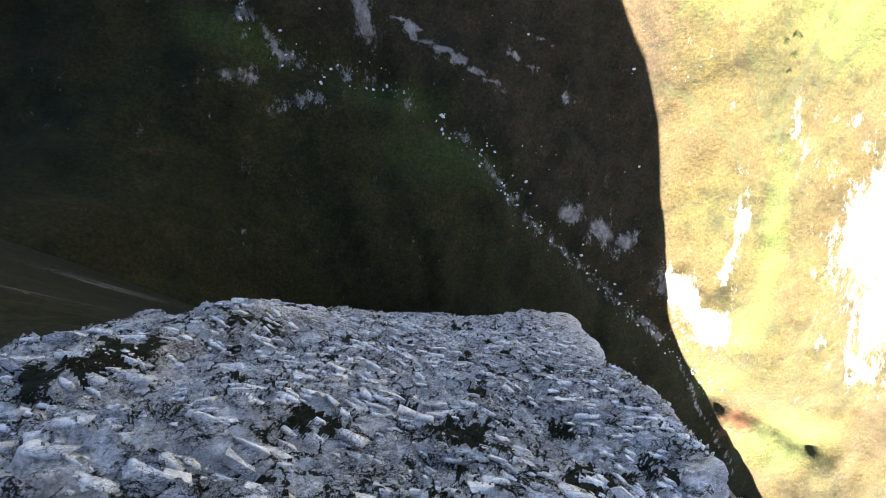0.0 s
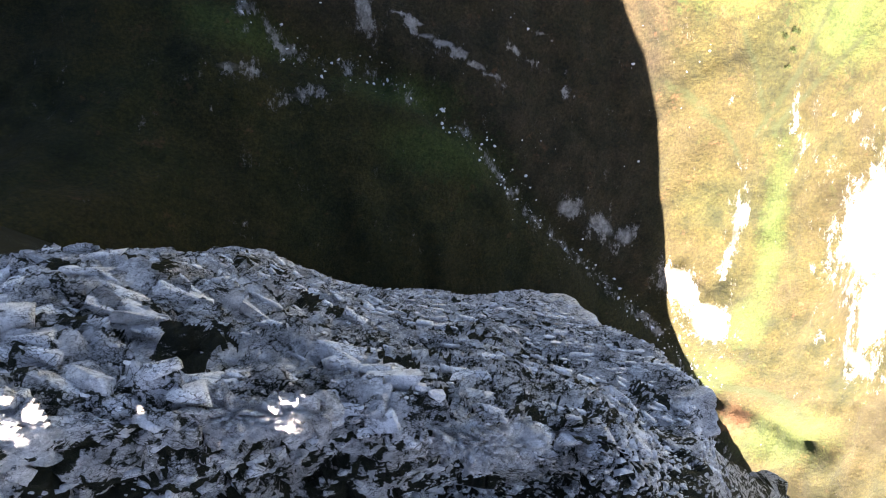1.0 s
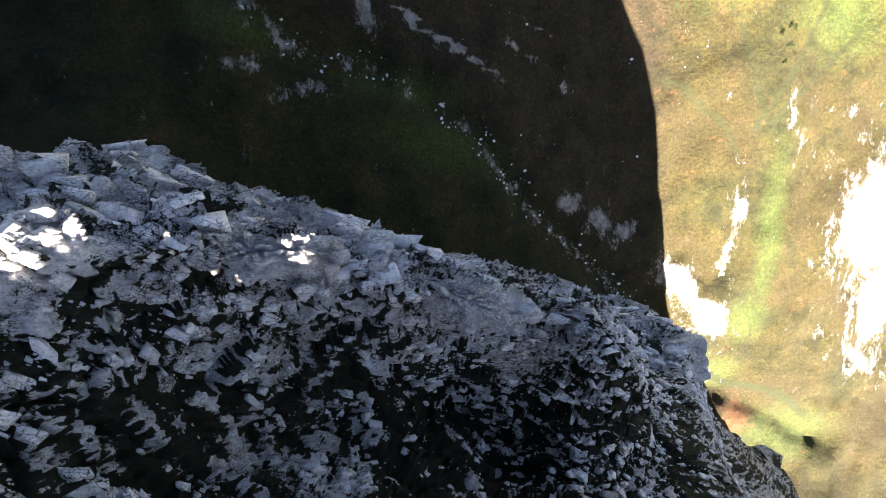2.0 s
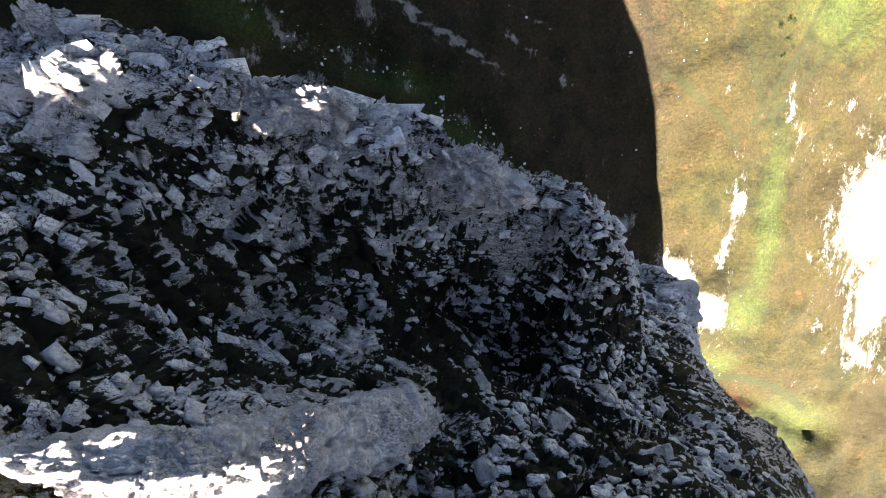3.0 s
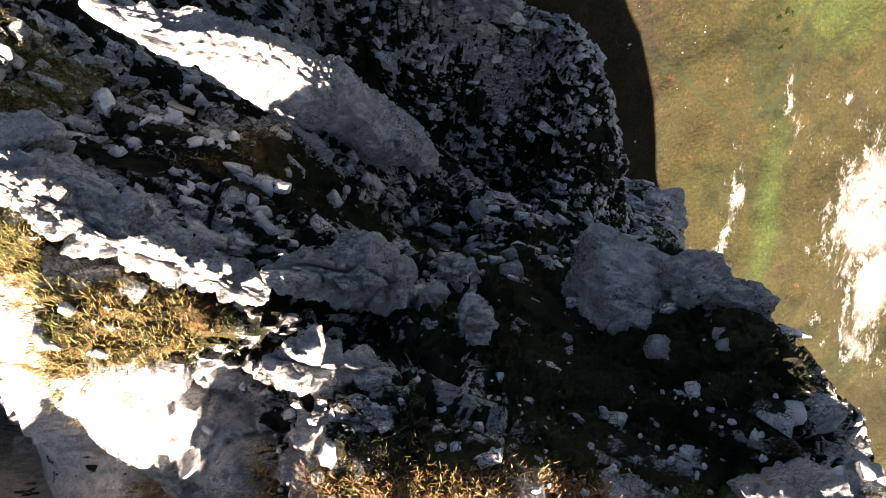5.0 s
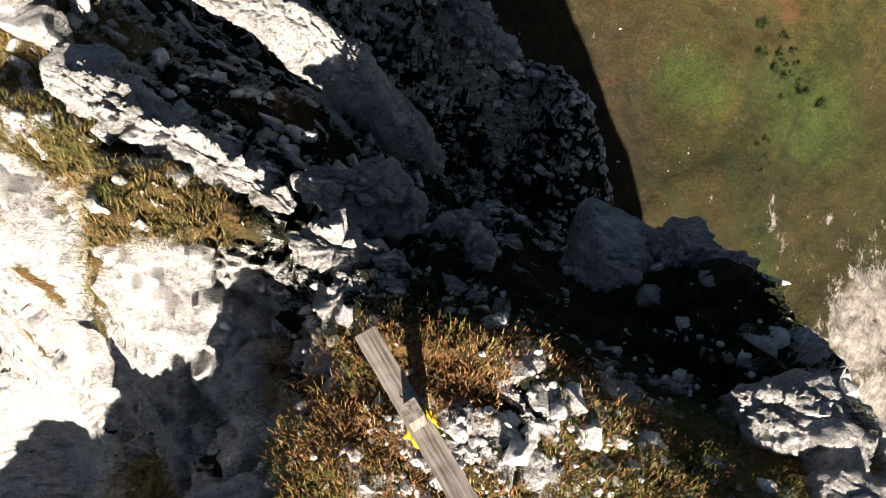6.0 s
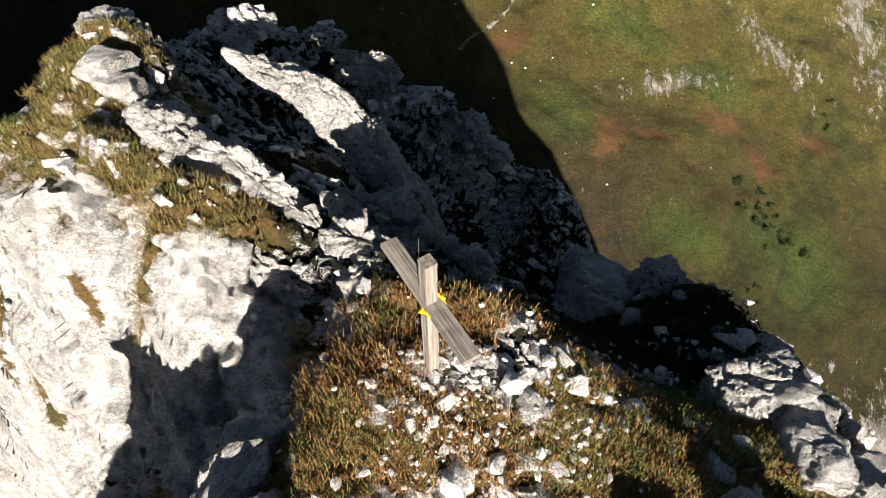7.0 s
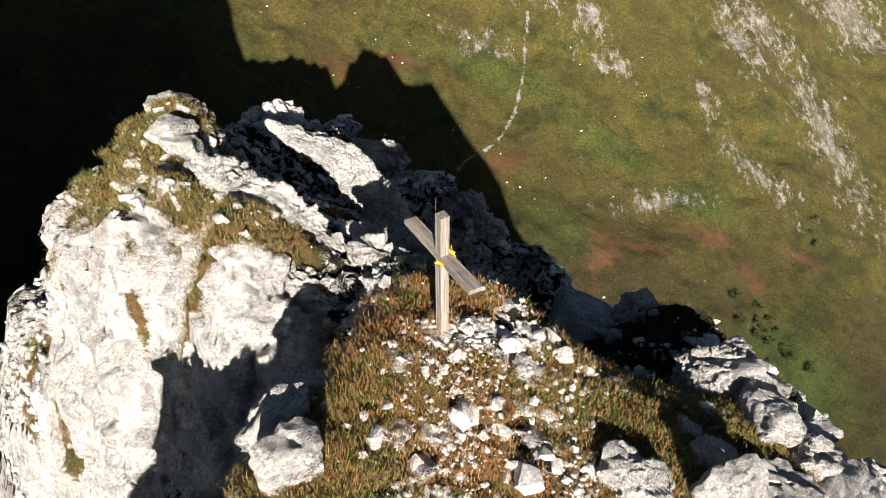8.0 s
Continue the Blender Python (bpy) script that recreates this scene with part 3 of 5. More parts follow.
turfy = 0.64 * knoll + 0.62 * (patch(SX, SY, -5.2, -7.0, 1.4, 1.2) + patch(SX, SY, -3.6, -8.2, 1.0, 0.5, -40) + 0.8 * patch(SX, SY, -3.3, -11.2, 1.2, 1.8)
                               + 1.7 * patch(SX, SY, -0.5, -7.35, 1.5, 0.42, -14) + 1.7 * patch(SX, SY, 1.7, -9.0, 1.8, 0.65) + 1.2 * patch(SX, SY, 2.6, -7.5, 1.3, 0.6) + 0.7 * patch(SX, SY, 1.0, -6.6, 1.2, 0.5) + 0.6 * patch(SX, SY, -4.6, -3.2, 0.6, 0.8)
                               + 1.2 * patch(SX, SY, -9.0, -6.5, 1.0, 0.5) + 0.8 * patch(SX, SY, -6.9, -8.0, 0.5, 0.3) + 0.9 * patch(SX, SY, -3.1, -9.3, 0.35, 0.2)
                               + 0.9 * patch(SX, SY, -2.5, -8.95, 0.55, 0.22) + 0.9 * patch(SX, SY, -8.6, -7.4, 0.4, 0.6) + 1.3 * patch(SX, SY, -8.3, -6.9, 0.5, 0.35) + 1.1 * patch(SX, SY, -3.23, -9.28, 0.18, 0.12)
                               + 1.1 * patch(SX, SY, -4.25, -8.9, 0.16, 0.25) + 1.1 * patch(SX, SY, -7.0, -8.4, 0.4, 0.3) + 1.1 * patch(SX, SY, -1.95, -8.9, 0.3, 0.2) + 1.1 * patch(SX, SY, -2.6, -8.75, 0.35, 0.18)).ravel()
turfy = turfy + 0.24 * step(0.45, 0.8, flat) + (0.26 + 0.22 * knoll) * fbm(P * 1.3, 4, 55, 0.6) - (0.6 - 0.2 * knoll) * np.clip(relief, -0.2, 0.3) - 0.16 - 0.35 * front
steep = (1 - step(0.30, 0.62, flat)) * (patch(SX, SY, -1.2, -4.4, 2.6, 1.2, -8)).ravel()
upper_lee = step(-3.7, -2.9, SY).ravel()
moss = 0.76 * step(0.0, 0.5, fbm((P @ STRATA) * np.array((0.7, 2.4, 2.2)), 4, 91, 0.65) + 1.0 * steep - 0.3 * sunny - 0.40 - 0.2 * front - 0.22 * upper_lee)
moss = np.maximum(moss, 0.85 * front * step(0.52, 0.66, fbm(P * np.array((1.0, 0.8, 0.4)), 4, 17)))
# Extra darkness for the shade on the crest's far side and in the cleft.
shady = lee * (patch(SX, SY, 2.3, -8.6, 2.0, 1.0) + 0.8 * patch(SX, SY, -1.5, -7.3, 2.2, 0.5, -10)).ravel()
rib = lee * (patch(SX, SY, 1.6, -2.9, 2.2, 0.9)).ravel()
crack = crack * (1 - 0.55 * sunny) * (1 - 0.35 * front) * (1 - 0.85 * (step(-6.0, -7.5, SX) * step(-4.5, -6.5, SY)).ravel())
# Besides cracks and moss, the mask darkens the lee slope for its shade.
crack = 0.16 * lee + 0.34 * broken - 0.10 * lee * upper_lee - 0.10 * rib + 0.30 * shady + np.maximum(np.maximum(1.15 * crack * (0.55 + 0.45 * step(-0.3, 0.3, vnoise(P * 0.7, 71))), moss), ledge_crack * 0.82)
joint = np.clip(front + 0.7 * lee + 0.3 * knoll, 0, 1)
# The shade on the knoll's north side is put into the turf colour here.
sunlit_turf_mask = np.clip(knoll * step(-9.7, -10.2, SY).ravel() * (1 - patch(SX, SY, 2.3, -9.7, 1.5, 0.7)).ravel() + (step(-1.2, -2.2, SX) * step(-5.0, -6.5, SY)).ravel(), 0, 1)
Q = P.reshape(SX.shape + (3,))
summit = sheet("summit_rock", Q[..., 0], Q[..., 1], Q[..., 2], limestone, {"crack": crack, "turf": turfy, "sunlit_turf": sunlit_turf_mask, "joint": joint, "face": front})
tagged(summit, "broken pale grey limestone summit with turf in its cracks", "mountain", kind="structure")

# ---- the ridges that run on from the peak, whose crests shade the valley ----
def ridge_sheet(name, crest_line, middle, x0, x1, y0, y1, south, north, seed, label):
    RX, RY = np.meshgrid(np.arange(x0, x1, 1.2, dtype=np.float32), np.arange(y0, y1, 1.2, dtype=np.float32))
    flat3 = np.stack([RX.ravel(), RY.ravel(), 0 * RX.ravel()], 1)
    top_z = np.interp(RX, [c[0] for c in crest_line], [c[1] for c in crest_line]) + fbm(flat3[:, [0, 2, 2]] / 7, 3, seed).reshape(RX.shape) * 1.2
    off = RY - middle(RX)
    away = np.abs(off)
    RZ = top_z - np.where(off < 0, south, north) * away - 10 * np.clip(away - 9, 0, None) * (x1 < 0) + fbm(flat3 / 8, 4, seed + 1).reshape(RX.shape) * step(0, 8, away) * 3
    turf_mask = 0.85 + 0.3 * fbm(flat3 / 5, 3, seed + 2).reshape(RX.shape)
    return tagged(sheet(name, RX, RY, RZ, limestone, {"crack": 0.35 + 0 * RX, "turf": turf_mask, "sunlit_turf": 0 * RX}), label, "mountain", kind="structure")


ridge_sheet("ridge_west", [(-420, 130), (-200, 90), (-90, 50), (-55, 20), (-49, 12), (-43, -7), (-28, -4), (-16, -6), (-13, -16)],
            lambda x: -6.5 - 0.32 * np.clip(x + 10, -60, 0), -420, -12, -70, 90, 4.0, 2.8, 15, "limestone ridge running on to the west of the peak")
ridge_sheet("ridge_behind", [(0, -40), (8, -5), (14, -1), (23, -1), (35, -18), (44, -30), (46.5, -42), (56, -52), (63, -65), (70, -79), (75, -88), (78.5, -100), (79.5, -108), (80, -140), (84, -157), (90, -168), (130, -235)],
            lambda x: -45 + 4 * np.sin(x / 17), 2, 130, -120, -24, 1.7, 1.7, 35, "limestone ridge running on behind the summit")


# ---- things ----
def part(name, bm, mat, parent=None, label="", smooth=False):
    me = bpy.data.meshes.new(name)
    bm.to_mesh(me)
    bm.free()
    for p in me.polygons:
        p.use_smooth = smooth
    me.materials.append(mat)
    ob = new(name, me)
    ob.parent = parent
    return tagged(ob, label)


def rock_mesh(name, size, seed, detail=5, taper=0.0, coarse=0.5, calm=0.5, struck=12):
    """A weathered block: a box with its corners struck off by chance planes, broken up by the same cracks as the summit."""
    bm = bmesh.new()
    bmesh.ops.create_icosphere(bm, subdivisions=detail, radius=1)
    co = np.array([v.co for v in bm.verts], np.float32)
    fl = np.array([[v.index for v in f.verts] for f in bm.faces], np.int32)
    bm.free()
    r = np.random.RandomState(seed)
    nn, half = co.copy(), np.array(size) / 2
    co = co * half
    total = 0
    for k in range(6 + struck):
        n = np.eye(3)[k // 2 % 3] * (1 - 2 * (k % 2)) + r.normal(0, 0.12, 3) if k < 6 else r.normal(0, 1, 3)
        n = n / np.linalg.norm(n)
        reach = (np.abs(n) * half).sum() * (1.0 if k < 6 else r.uniform(0.62, 0.92))
        total = total + np.clip(co @ n / reach, 0, None) ** 34
    co = co * (total ** (-1 / 34))[:, None]
    co[:, 1:] *= 1 + taper * co[:, :1] / half[0]
    lump = fbm(co * 1.1 / max(size) * 2 + seed * 3.1, 3, seed)
    co = co * (1 + 0.07 * lump[:, None])
    k = min(1.0, min(size))
    h, c = rock_relief(co + seed * 11.7, coarse * k, seed, np.full(len(co), max(size) * 0.55 * 1.1 / 2 ** (detail - 1), np.float32), calm)
    co = co + nn * (h * k)[:, None]
    me = bpy.data.meshes.new(name)
    me.from_pydata(co.tolist(), [], fl.tolist())
    me.polygons.foreach_set("use_smooth", np.ones(len(fl), bool))
    me.set_sharp_from_angle(angle=radians(32))
    me.attributes.new("crack", "FLOAT", "POINT").data.foreach_set("value", (c * 0.5 + 0.04).astype(np.float32))
    me.attributes.new("joint", "FLOAT", "POINT").data.foreach_set("value", np.full(len(co), 0.4, np.float32))
    me.materials.append(boulder_stone)
    return me


def rock(name, at, size, turn, seed, label, detail=6, taper=0.0, coarse=0.4, calm=0.4, struck=12, category="rock"):
    ob = new(name, rock_mesh(name, size, seed, detail, taper, coarse, calm, struck))
    ob.matrix_world = pose(*at, *turn)
    return tagged(ob, label, category)


def fin(name, stations, seed, label, calm=0.45, coarse=0.35, square=3.2, lean=0):
    """A long rock along a bent spine. Stations: x, y, z of its upper face, half width, half thickness. lean: degrees by which it is rolled towards the south."""
    st = np.array(stations, float)
    along = np.r_[0, np.cumsum(np.linalg.norm(np.diff(st[:, :3], axis=0), axis=1))]
    n, m = int(along[-1] / 0.022), 84
    u = np.linspace(0, along[-1], n)
    c = np.stack([np.interp(u, along, st[:, k]) for k in range(5)], 1)
    wide = max(3, n // 14)
    pad = np.concatenate([np.repeat(c[:1], wide, 0), c, np.repeat(c[-1:], wide, 0)])
    kernel = np.hanning(2 * wide + 3)[1:-1]
    c = np.stack([np.convolve(pad[:, k], kernel / kernel.sum(), "valid") for k in range(5)], 1)
    ahead = np.gradient(c[:, :3], axis=0)
    ahead /= np.linalg.norm(ahead, axis=1, keepdims=True)
    across = np.cross(ahead, (0, 0, 1))
    across /= np.linalg.norm(across, axis=1, keepdims=True)
    up = np.cross(across, ahead)
    across, up = across * math.cos(radians(lean)) - up * math.sin(radians(lean)), up * math.cos(radians(lean)) + across * math.sin(radians(lean))
    end = np.abs(np.linspace(-1, 1, n)) ** 7
    round_off = np.sqrt(np.clip(1 - end, 0.0, 1)) + 0.02
    a = np.linspace(0, 2 * np.pi, m, endpoint=False)
    r = np.random.RandomState(seed + 90)
    radius = np.full((n, m), 9.0)
    for k in range(9):      # flat sides that break off and set in again along the spine
        turn, cut = 2 * np.pi * k / 9 + r.uniform(-0.3, 0.3), r.uniform(0.35, 0.8)
        place = u / cut + r.rand()
        stage = np.floor(place).astype(int)
        reach = 0.80 + 0.22 * r.rand(stage.max() + 2)[stage] + 0.10 * (place - stage - 0.5) * r.uniform(-1, 1)
        radius = np.minimum(radius, reach[:, None] / np.clip(np.cos(a - turn), 0.12, None)[None])
    radius = np.minimum(radius, 1.12 * (np.abs(np.cos(a)) ** square + np.abs(np.sin(a)) ** square) ** (-1 / square))
    ca, sa = radius * np.cos(a), radius * np.sin(a)
    hw, ht = (c[:, 3] * round_off)[:, None], (c[:, 4] * round_off)[:, None]
    mid = c[:, :3] - up * c[:, 4:5]
    p = mid[:, None] + across[:, None] * (hw * ca)[..., None] + up[:, None] * (ht * sa)[..., None]
    nn = across[:, None] * (ca / hw)[..., None] + up[:, None] * (sa / ht)[..., None]
    nn += ahead[:, None] * (np.linspace(-1, 1, n) * end)[:, None, None] * 6
    nn /= np.linalg.norm(nn, axis=-1, keepdims=True)
    p, nn = p.reshape(-1, 3), nn.reshape(-1, 3)
    h, crack_at = rock_relief(p.astype(np.float32), coarse, seed, None, calm)
    h = 1.25 * h + 0.08 * fbm(p.astype(np.float32) * 1.7, 4, seed + 5)
    p = p + nn * (h * np.clip(np.repeat(hw.ravel(), m) / 0.22, 0, 1))[:, None]
    k = np.arange(n * m, dtype=np.int64).reshape(n, m)
    kr = np.roll(k, -1, 1)
    f = np.stack([k[:-1], kr[:-1], kr[1:], k[1:]], -1).reshape(-1, 4)
    me = bpy.data.meshes.new(name)
    me.from_pydata(p.tolist(), [], f.tolist() + [k[0, ::-1].tolist(), k[-1].tolist()])
    me.polygons.foreach_set("use_smooth", np.ones(len(me.polygons), bool))
    me.set_sharp_from_angle(angle=radians(32))
    me.attributes.new("crack", "FLOAT", "POINT").data.foreach_set("value", (crack_at * 0.40).astype(np.float32))
    me.attributes.new("joint", "FLOAT", "POINT").data.foreach_set("value", np.full(len(p), 0.2, np.float32))
    me.materials.append(boulder_stone)
    return tagged(new(name, me), label, "rock")


fin("slab", [(-3.16, -6.22, 0.26, 0.12, 0.12), (-2.6, -6.42, 0.06, 0.23, 0.24), (-2.0, -6.48, -0.07, 0.27, 0.30), (-1.5, -6.44, -0.36, 0.29, 0.34), (-1.15, -6.40, -0.80, 0.33, 0.38), (-0.7, -6.28, -1.55, 0.40, 0.42), (-0.15, -6.08, -2.75, 0.40, 0.44), (0.16, -5.95, -3.5, 0.24, 0.3)],
    3, "long tilted slab of pale limestone, sunlit along its upper end", 0.88, 0.10, 3.6, 38)
fin("boulder", [(-1.42, -8.52, -0.12, 0.14, 0.16), (-1.1, -8.44, -0.20, 0.26, 0.30), (-0.6, -8.46, -0.48, 0.31, 0.36), (-0.1, -8.55, -0.78, 0.24, 0.32)],
    4, "large pale grey boulder lying across the crest gully", 0.5, 0.25, 3.2, 15)
fin("boulder", [(-0.08, -8.52, -0.80, 0.16, 0.2), (0.1, -8.62, -0.92, 0.19, 0.26)], 24, "short grey block wedged behind the big boulder", 0.6, 0.3)
fin("boulder", [(0.14, -8.76, -0.86, 0.20, 0.24), (0.34, -8.74, -0.84, 0.24, 0.27), (0.56, -8.70, -1.02, 0.18, 0.22)], 5, "rounded pale boulder wedged below the crest", 0.6, 0.2, 2.4)
fin("boulder", [(-0.2, -7.95, -1.75, 0.14, 0.25), (0.2, -8.02, -1.55, 0.24, 0.34), (0.62, -8.05, -1.95, 0.16, 0.25)], 14, "cracked grey block beside the big boulder", 0.1, 0.6, 4.0)
fin("boulder", [(-3.75, -7.75, 0.28, 0.2, 0.3), (-3.1, -8.12, 0.28, 0.26, 0.36), (-2.42, -8.46, 0.30, 0.28, 0.42), (-1.85, -8.62, -0.14, 0.24, 0.36), (-1.35, -8.74, -0.52, 0.18, 0.3)],
    7, "long pale crest block, lit at its foot", 0.55, 0.3, 3.4, 28)
fin("boulder", [(-1.34, -9.16, 0.00, 0.15, 0.2), (-0.9, -9.26, 0.04, 0.21, 0.26), (-0.3, -9.26, -0.10, 0.17, 0.24)], 18, "white sunlit rock on the crest", 0.3, 0.4)
fin("boulder", [(-1.1, -9.72, -0.12, 0.18, 0.25), (-0.7, -9.66, 0.0, 0.22, 0.28), (-0.3, -9.62, -0.02, 0.15, 0.22)], 19, "white sunlit rock on the crest", 0.2, 0.45)
fin("boulder", [(-2.8, -2.05, -1.88, 0.22, 0.3), (-2.2, -2.12, -1.84, 0.30, 0.38), (-1.45, -2.10, -1.82, 0.28, 0.38), (-0.95, -2.0, -2.35, 0.2, 0.3)], 21, "square rib block with a sunlit top edge", 0.35, 0.45, 4.5)
fin("boulder", [(-0.45, -2.2, -2.95, 0.24, 0.35), (0.2, -2.38, -2.9, 0.34, 0.45), (0.65, -2.48, -3.05, 0.32, 0.45), (1.05, -2.48, -3.6, 0.28, 0.4), (1.6, -2.4, -4.4, 0.2, 0.3)], 23, "square shaded block on the crest of the rib", 0.3, 0.5, 4.5)

for at, size, turn, seed, label in (
        ((2.48, -8.29, -2.62), (1.5, 0.8, 1.0), (0, 16, -12), 6, "broad grey boulder on the shaded side of the crest"),
        ((3.18, -8.56, -2.35), (1.0, 0.85, 1.05), (0, 0, 10), 16, "big rounded grey boulder on the shaded side of the crest"),
        ((3.23, -9.59, -1.75), (0.50, 0.45, 1.05), (6, 4, 30), 8, "dark jagged pinnacle on the edge of the drop"),
        ((2.83, -10.34, -0.95), (0.55, 0.47, 0.81), (0, -8, 10), 9, "white jagged rock on the edge of the drop"),
        ((3.15, -10.62, -0.92), (0.47, 0.42, 0.65), (10, 0, 50), 10, "white jagged rock on the edge of the drop"),
        ((3.03, -11.06, -0.85), (0.44, 0.47, 0.72), (0, 10, 0), 11, "white jagged rock on the edge of the drop"),
        ((3.35, -11.36, -0.95), (0.52, 0.44, 0.62), (0, 0, 25), 12, "white jagged rock on the edge of the drop"),
        ((3.55, -11.69, -1.02), (0.47, 0.39, 0.55), (0, 6, 65), 41, "white jagged rock on the edge of the drop"),
        ((3.78, -11.46, -1.25), (0.59, 0.47, 0.72), (8, 0, 15), 42, "white jagged rock on the edge of the drop"),
        ((3.43, -10.99, -1.25), (0.59, 0.52, 0.65), (0, 12, 35), 43, "white jagged rock on the edge of the drop"),
        ((2.23, -11.16, -0.80), (0.30, 0.2, 0.24), (0, 0, 80), 44, "small white rock standing in the turf"),
        ((1.45, -11.72, -0.66), (0.44, 0.34, 0.34), (0, 10, 20), 45, "white rock half sunk in the turf"),
        ((1.63, -11.86, -0.70), (0.39, 0.39, 0.39), (0, 0, 60), 46, "white rock half sunk in the turf"),
        ((2.35, -11.59, -0.74), (0.44, 0.29, 0.47), (0, 0, 100), 47, "white rock half sunk in the turf"),
        ((2.35, -11.92, -0.74), (0.55, 0.39, 0.39), (0, 0, 30), 48, "white rock half sunk in the turf"),
        ((2.91, -11.70, -0.84), (0.6, 0.42, 0.44), (0, 14, 10), 49, "white rock half sunk in the turf"),
        ((1.10, -10.54, -0.50), (0.24, 0.17, 0.18), (0, 0, 30), 50, "white stone in a cluster beside the path"),
        ((0.75, -10.92, -0.37), (0.20, 0.15, 0.16), (0, 0, 70), 51, "white stone in a cluster beside the path"),
        ((0.96, -10.86, -0.48), (0.16, 0.2, 0.16), (0, 0, 10), 52, "white stone in a cluster beside the path"),
        ((-1.49, -11.19, -0.52), (0.44, 0.39, 0.42), (0, 0, 15), 53, "white rock on the edge of the knoll"),
        ((-1.55, -11.56, -0.48), (0.52, 0.39, 0.52), (0, 8, 60), 54, "white rock on the edge of the knoll"),
        ((-1.29, -11.96, -0.42), (0.55, 0.44, 0.49), (0, 0, 40), 55, "white rock on the edge of the knoll"),
        ((-0.55, -11.68, -0.42), (0.36, 0.24, 0.22), (0, 0, -20), 56, "white stone set in the knoll turf"),
        ((-0.15, -11.56, -0.42), (0.32, 0.22, 0.22), (0, 10, 10), 57, "white stone set in the knoll turf"),
        ((-0.37, -11.90, -0.54), (0.26, 0.3, 0.22), (0, 0, 40), 58, "white stone set in the knoll turf"),
        ((-0.67, -11.26, -0.36), (0.28, 0.18, 0.18), (0, 0, 15), 59, "white stone set in the knoll turf"),
        ((-4.34, -6.62, 0.10), (0.62, 0.45, 0.5), (10, -30, 40), 63, "pointed white rock in the shoulder grass"),
        ((-4.05, -6.95, -0.02), (0.42, 0.3, 0.34), (0, -20, 70), 64, "pointed white rock in the shoulder grass"),
        ((-3.45, -7.25, -0.26), (0.5, 0.3, 0.36), (0, -30, 0), 65, "pointed white rock in the shoulder grass"),
        ((-4.10, -2.60, -1.38), (0.55, 0.4, 0.45), (0, -50, 20), 66, "pointed white rock on the far rib"),
        ((-5.10, -5.30, -0.15), (0.8, 0.5, 0.6), (0, 10, 10), 22, "white jagged rock on the far shoulder"),
        ((2.88, -8.16, -2.02), (0.8, 0.6, 0.7), (0, 5, 15), 25, "dark square block capping the shaded edge"),
        ((7.90, -1.75, -16.50), (1.7, 1.5, 3.0), (0, 12, 10), 20, "square pinnacle standing out from the cliff")):
    rock("pinnacle" if "pinnacle" in label else "slab" if "slab" in label else "boulder", at, size, turn, seed, label, 5 if max(size) > 0.7 else 4, *((-0.5, 0.4, 0.4, 9) if "pointed" in label else (0.0, 0.4, 0.2, 12)))

weathered, t, b = material("weathered_wood", 0.85)
v = coords(t)
grain = noise_tex(t, v, 14.0, 8, 0.7, ((0, 0, 0), (3.0, 3.0, 0.12)))
t.links.new(ramp(t, grain, [(0.34, (0.045, 0.037, 0.031)), (0.44, (0.16, 0.142, 0.125)), (0.54, (0.24, 0.22, 0.195)), (0.70, (0.36, 0.335, 0.30))]), b.inputs["Base Color"])
bump(t, b, grain, 0.6, 0.01)


def beam(length, w, d, seed):
    """A weathered beam along z with worn corners."""
    bm = bmesh.new()
    bmesh.ops.create_cube(bm, size=1)
    bmesh.ops.scale(bm, vec=(w, d, length), verts=bm.verts)
    bmesh.ops.translate(bm, vec=(0, 0, length / 2), verts=bm.verts)
    bmesh.ops.subdivide_edges(bm, edges=[e for e in bm.edges if abs(e.verts[0].co.z - e.verts[1].co.z) > 0.1], cuts=24)
    r = random.Random(seed)
    for v in bm.verts:
        v.co += Vector((r.uniform(-1, 1), r.uniform(-1, 1), r.uniform(-1, 1) * 0.5)) * 0.0015
    return bm


cross = tagged(new("summit_cross"), "weathered grey wooden summit cross standing on the rocky top", "cross")
cross.location = (-0.14, -10.73, -0.07)
post = part("post", beam(1.62, 0.088, 0.082, 1), weathered, cross, "upright weathered grey post")
post.matrix_local = Matrix.Translation((0, 0, -0.18)) @ pose(0, 0, 0, 6.2, -1.6, 0) @ pose(0, 0, 0, 0, 0, -56)
bar = part("crossbar", beam(1.03, 0.125, 0.045, 2), weathered, cross, "grey crossbar with a patch of yellow lichen")
bar.matrix_local = look(Vector((-0.33, 0.32, 1.07)), Vector((0.24, -0.53, 0.97))) @ pose(0, 0, 0, 180, 0, 0)
lichen, t, b = material("lichen", 0.95)
t.links.new(ramp(t, noise_tex(t, coords(t), 40, 5), [(0.35, (0.45, 0.25, 0.02)), (0.65, (0.72, 0.48, 0.03))]), b.inputs["Base Color"])
metal, t, b = material("steel_wire", 0.45)
b.inputs["Metallic"].default_value = 1.0
t.links.new(ramp(t, noise_tex(t, coords(t), 30, 4), [(0.4, 0.25), (0.6, 0.45)]), b.inputs["Base Color"])


def crust(seed, r, flatness, rough):
    """A small lumpy patch."""
    bm = bmesh.new()
    bmesh.ops.create_icosphere(bm, subdivisions=3, radius=r)
    for v in bm.verts:
        d = v.co.normalized()
        v.co *= 1 + rough * noise.noise(d * 2.3 + Vector((seed, 0, 0)))
        v.co.z *= flatness
    return bm


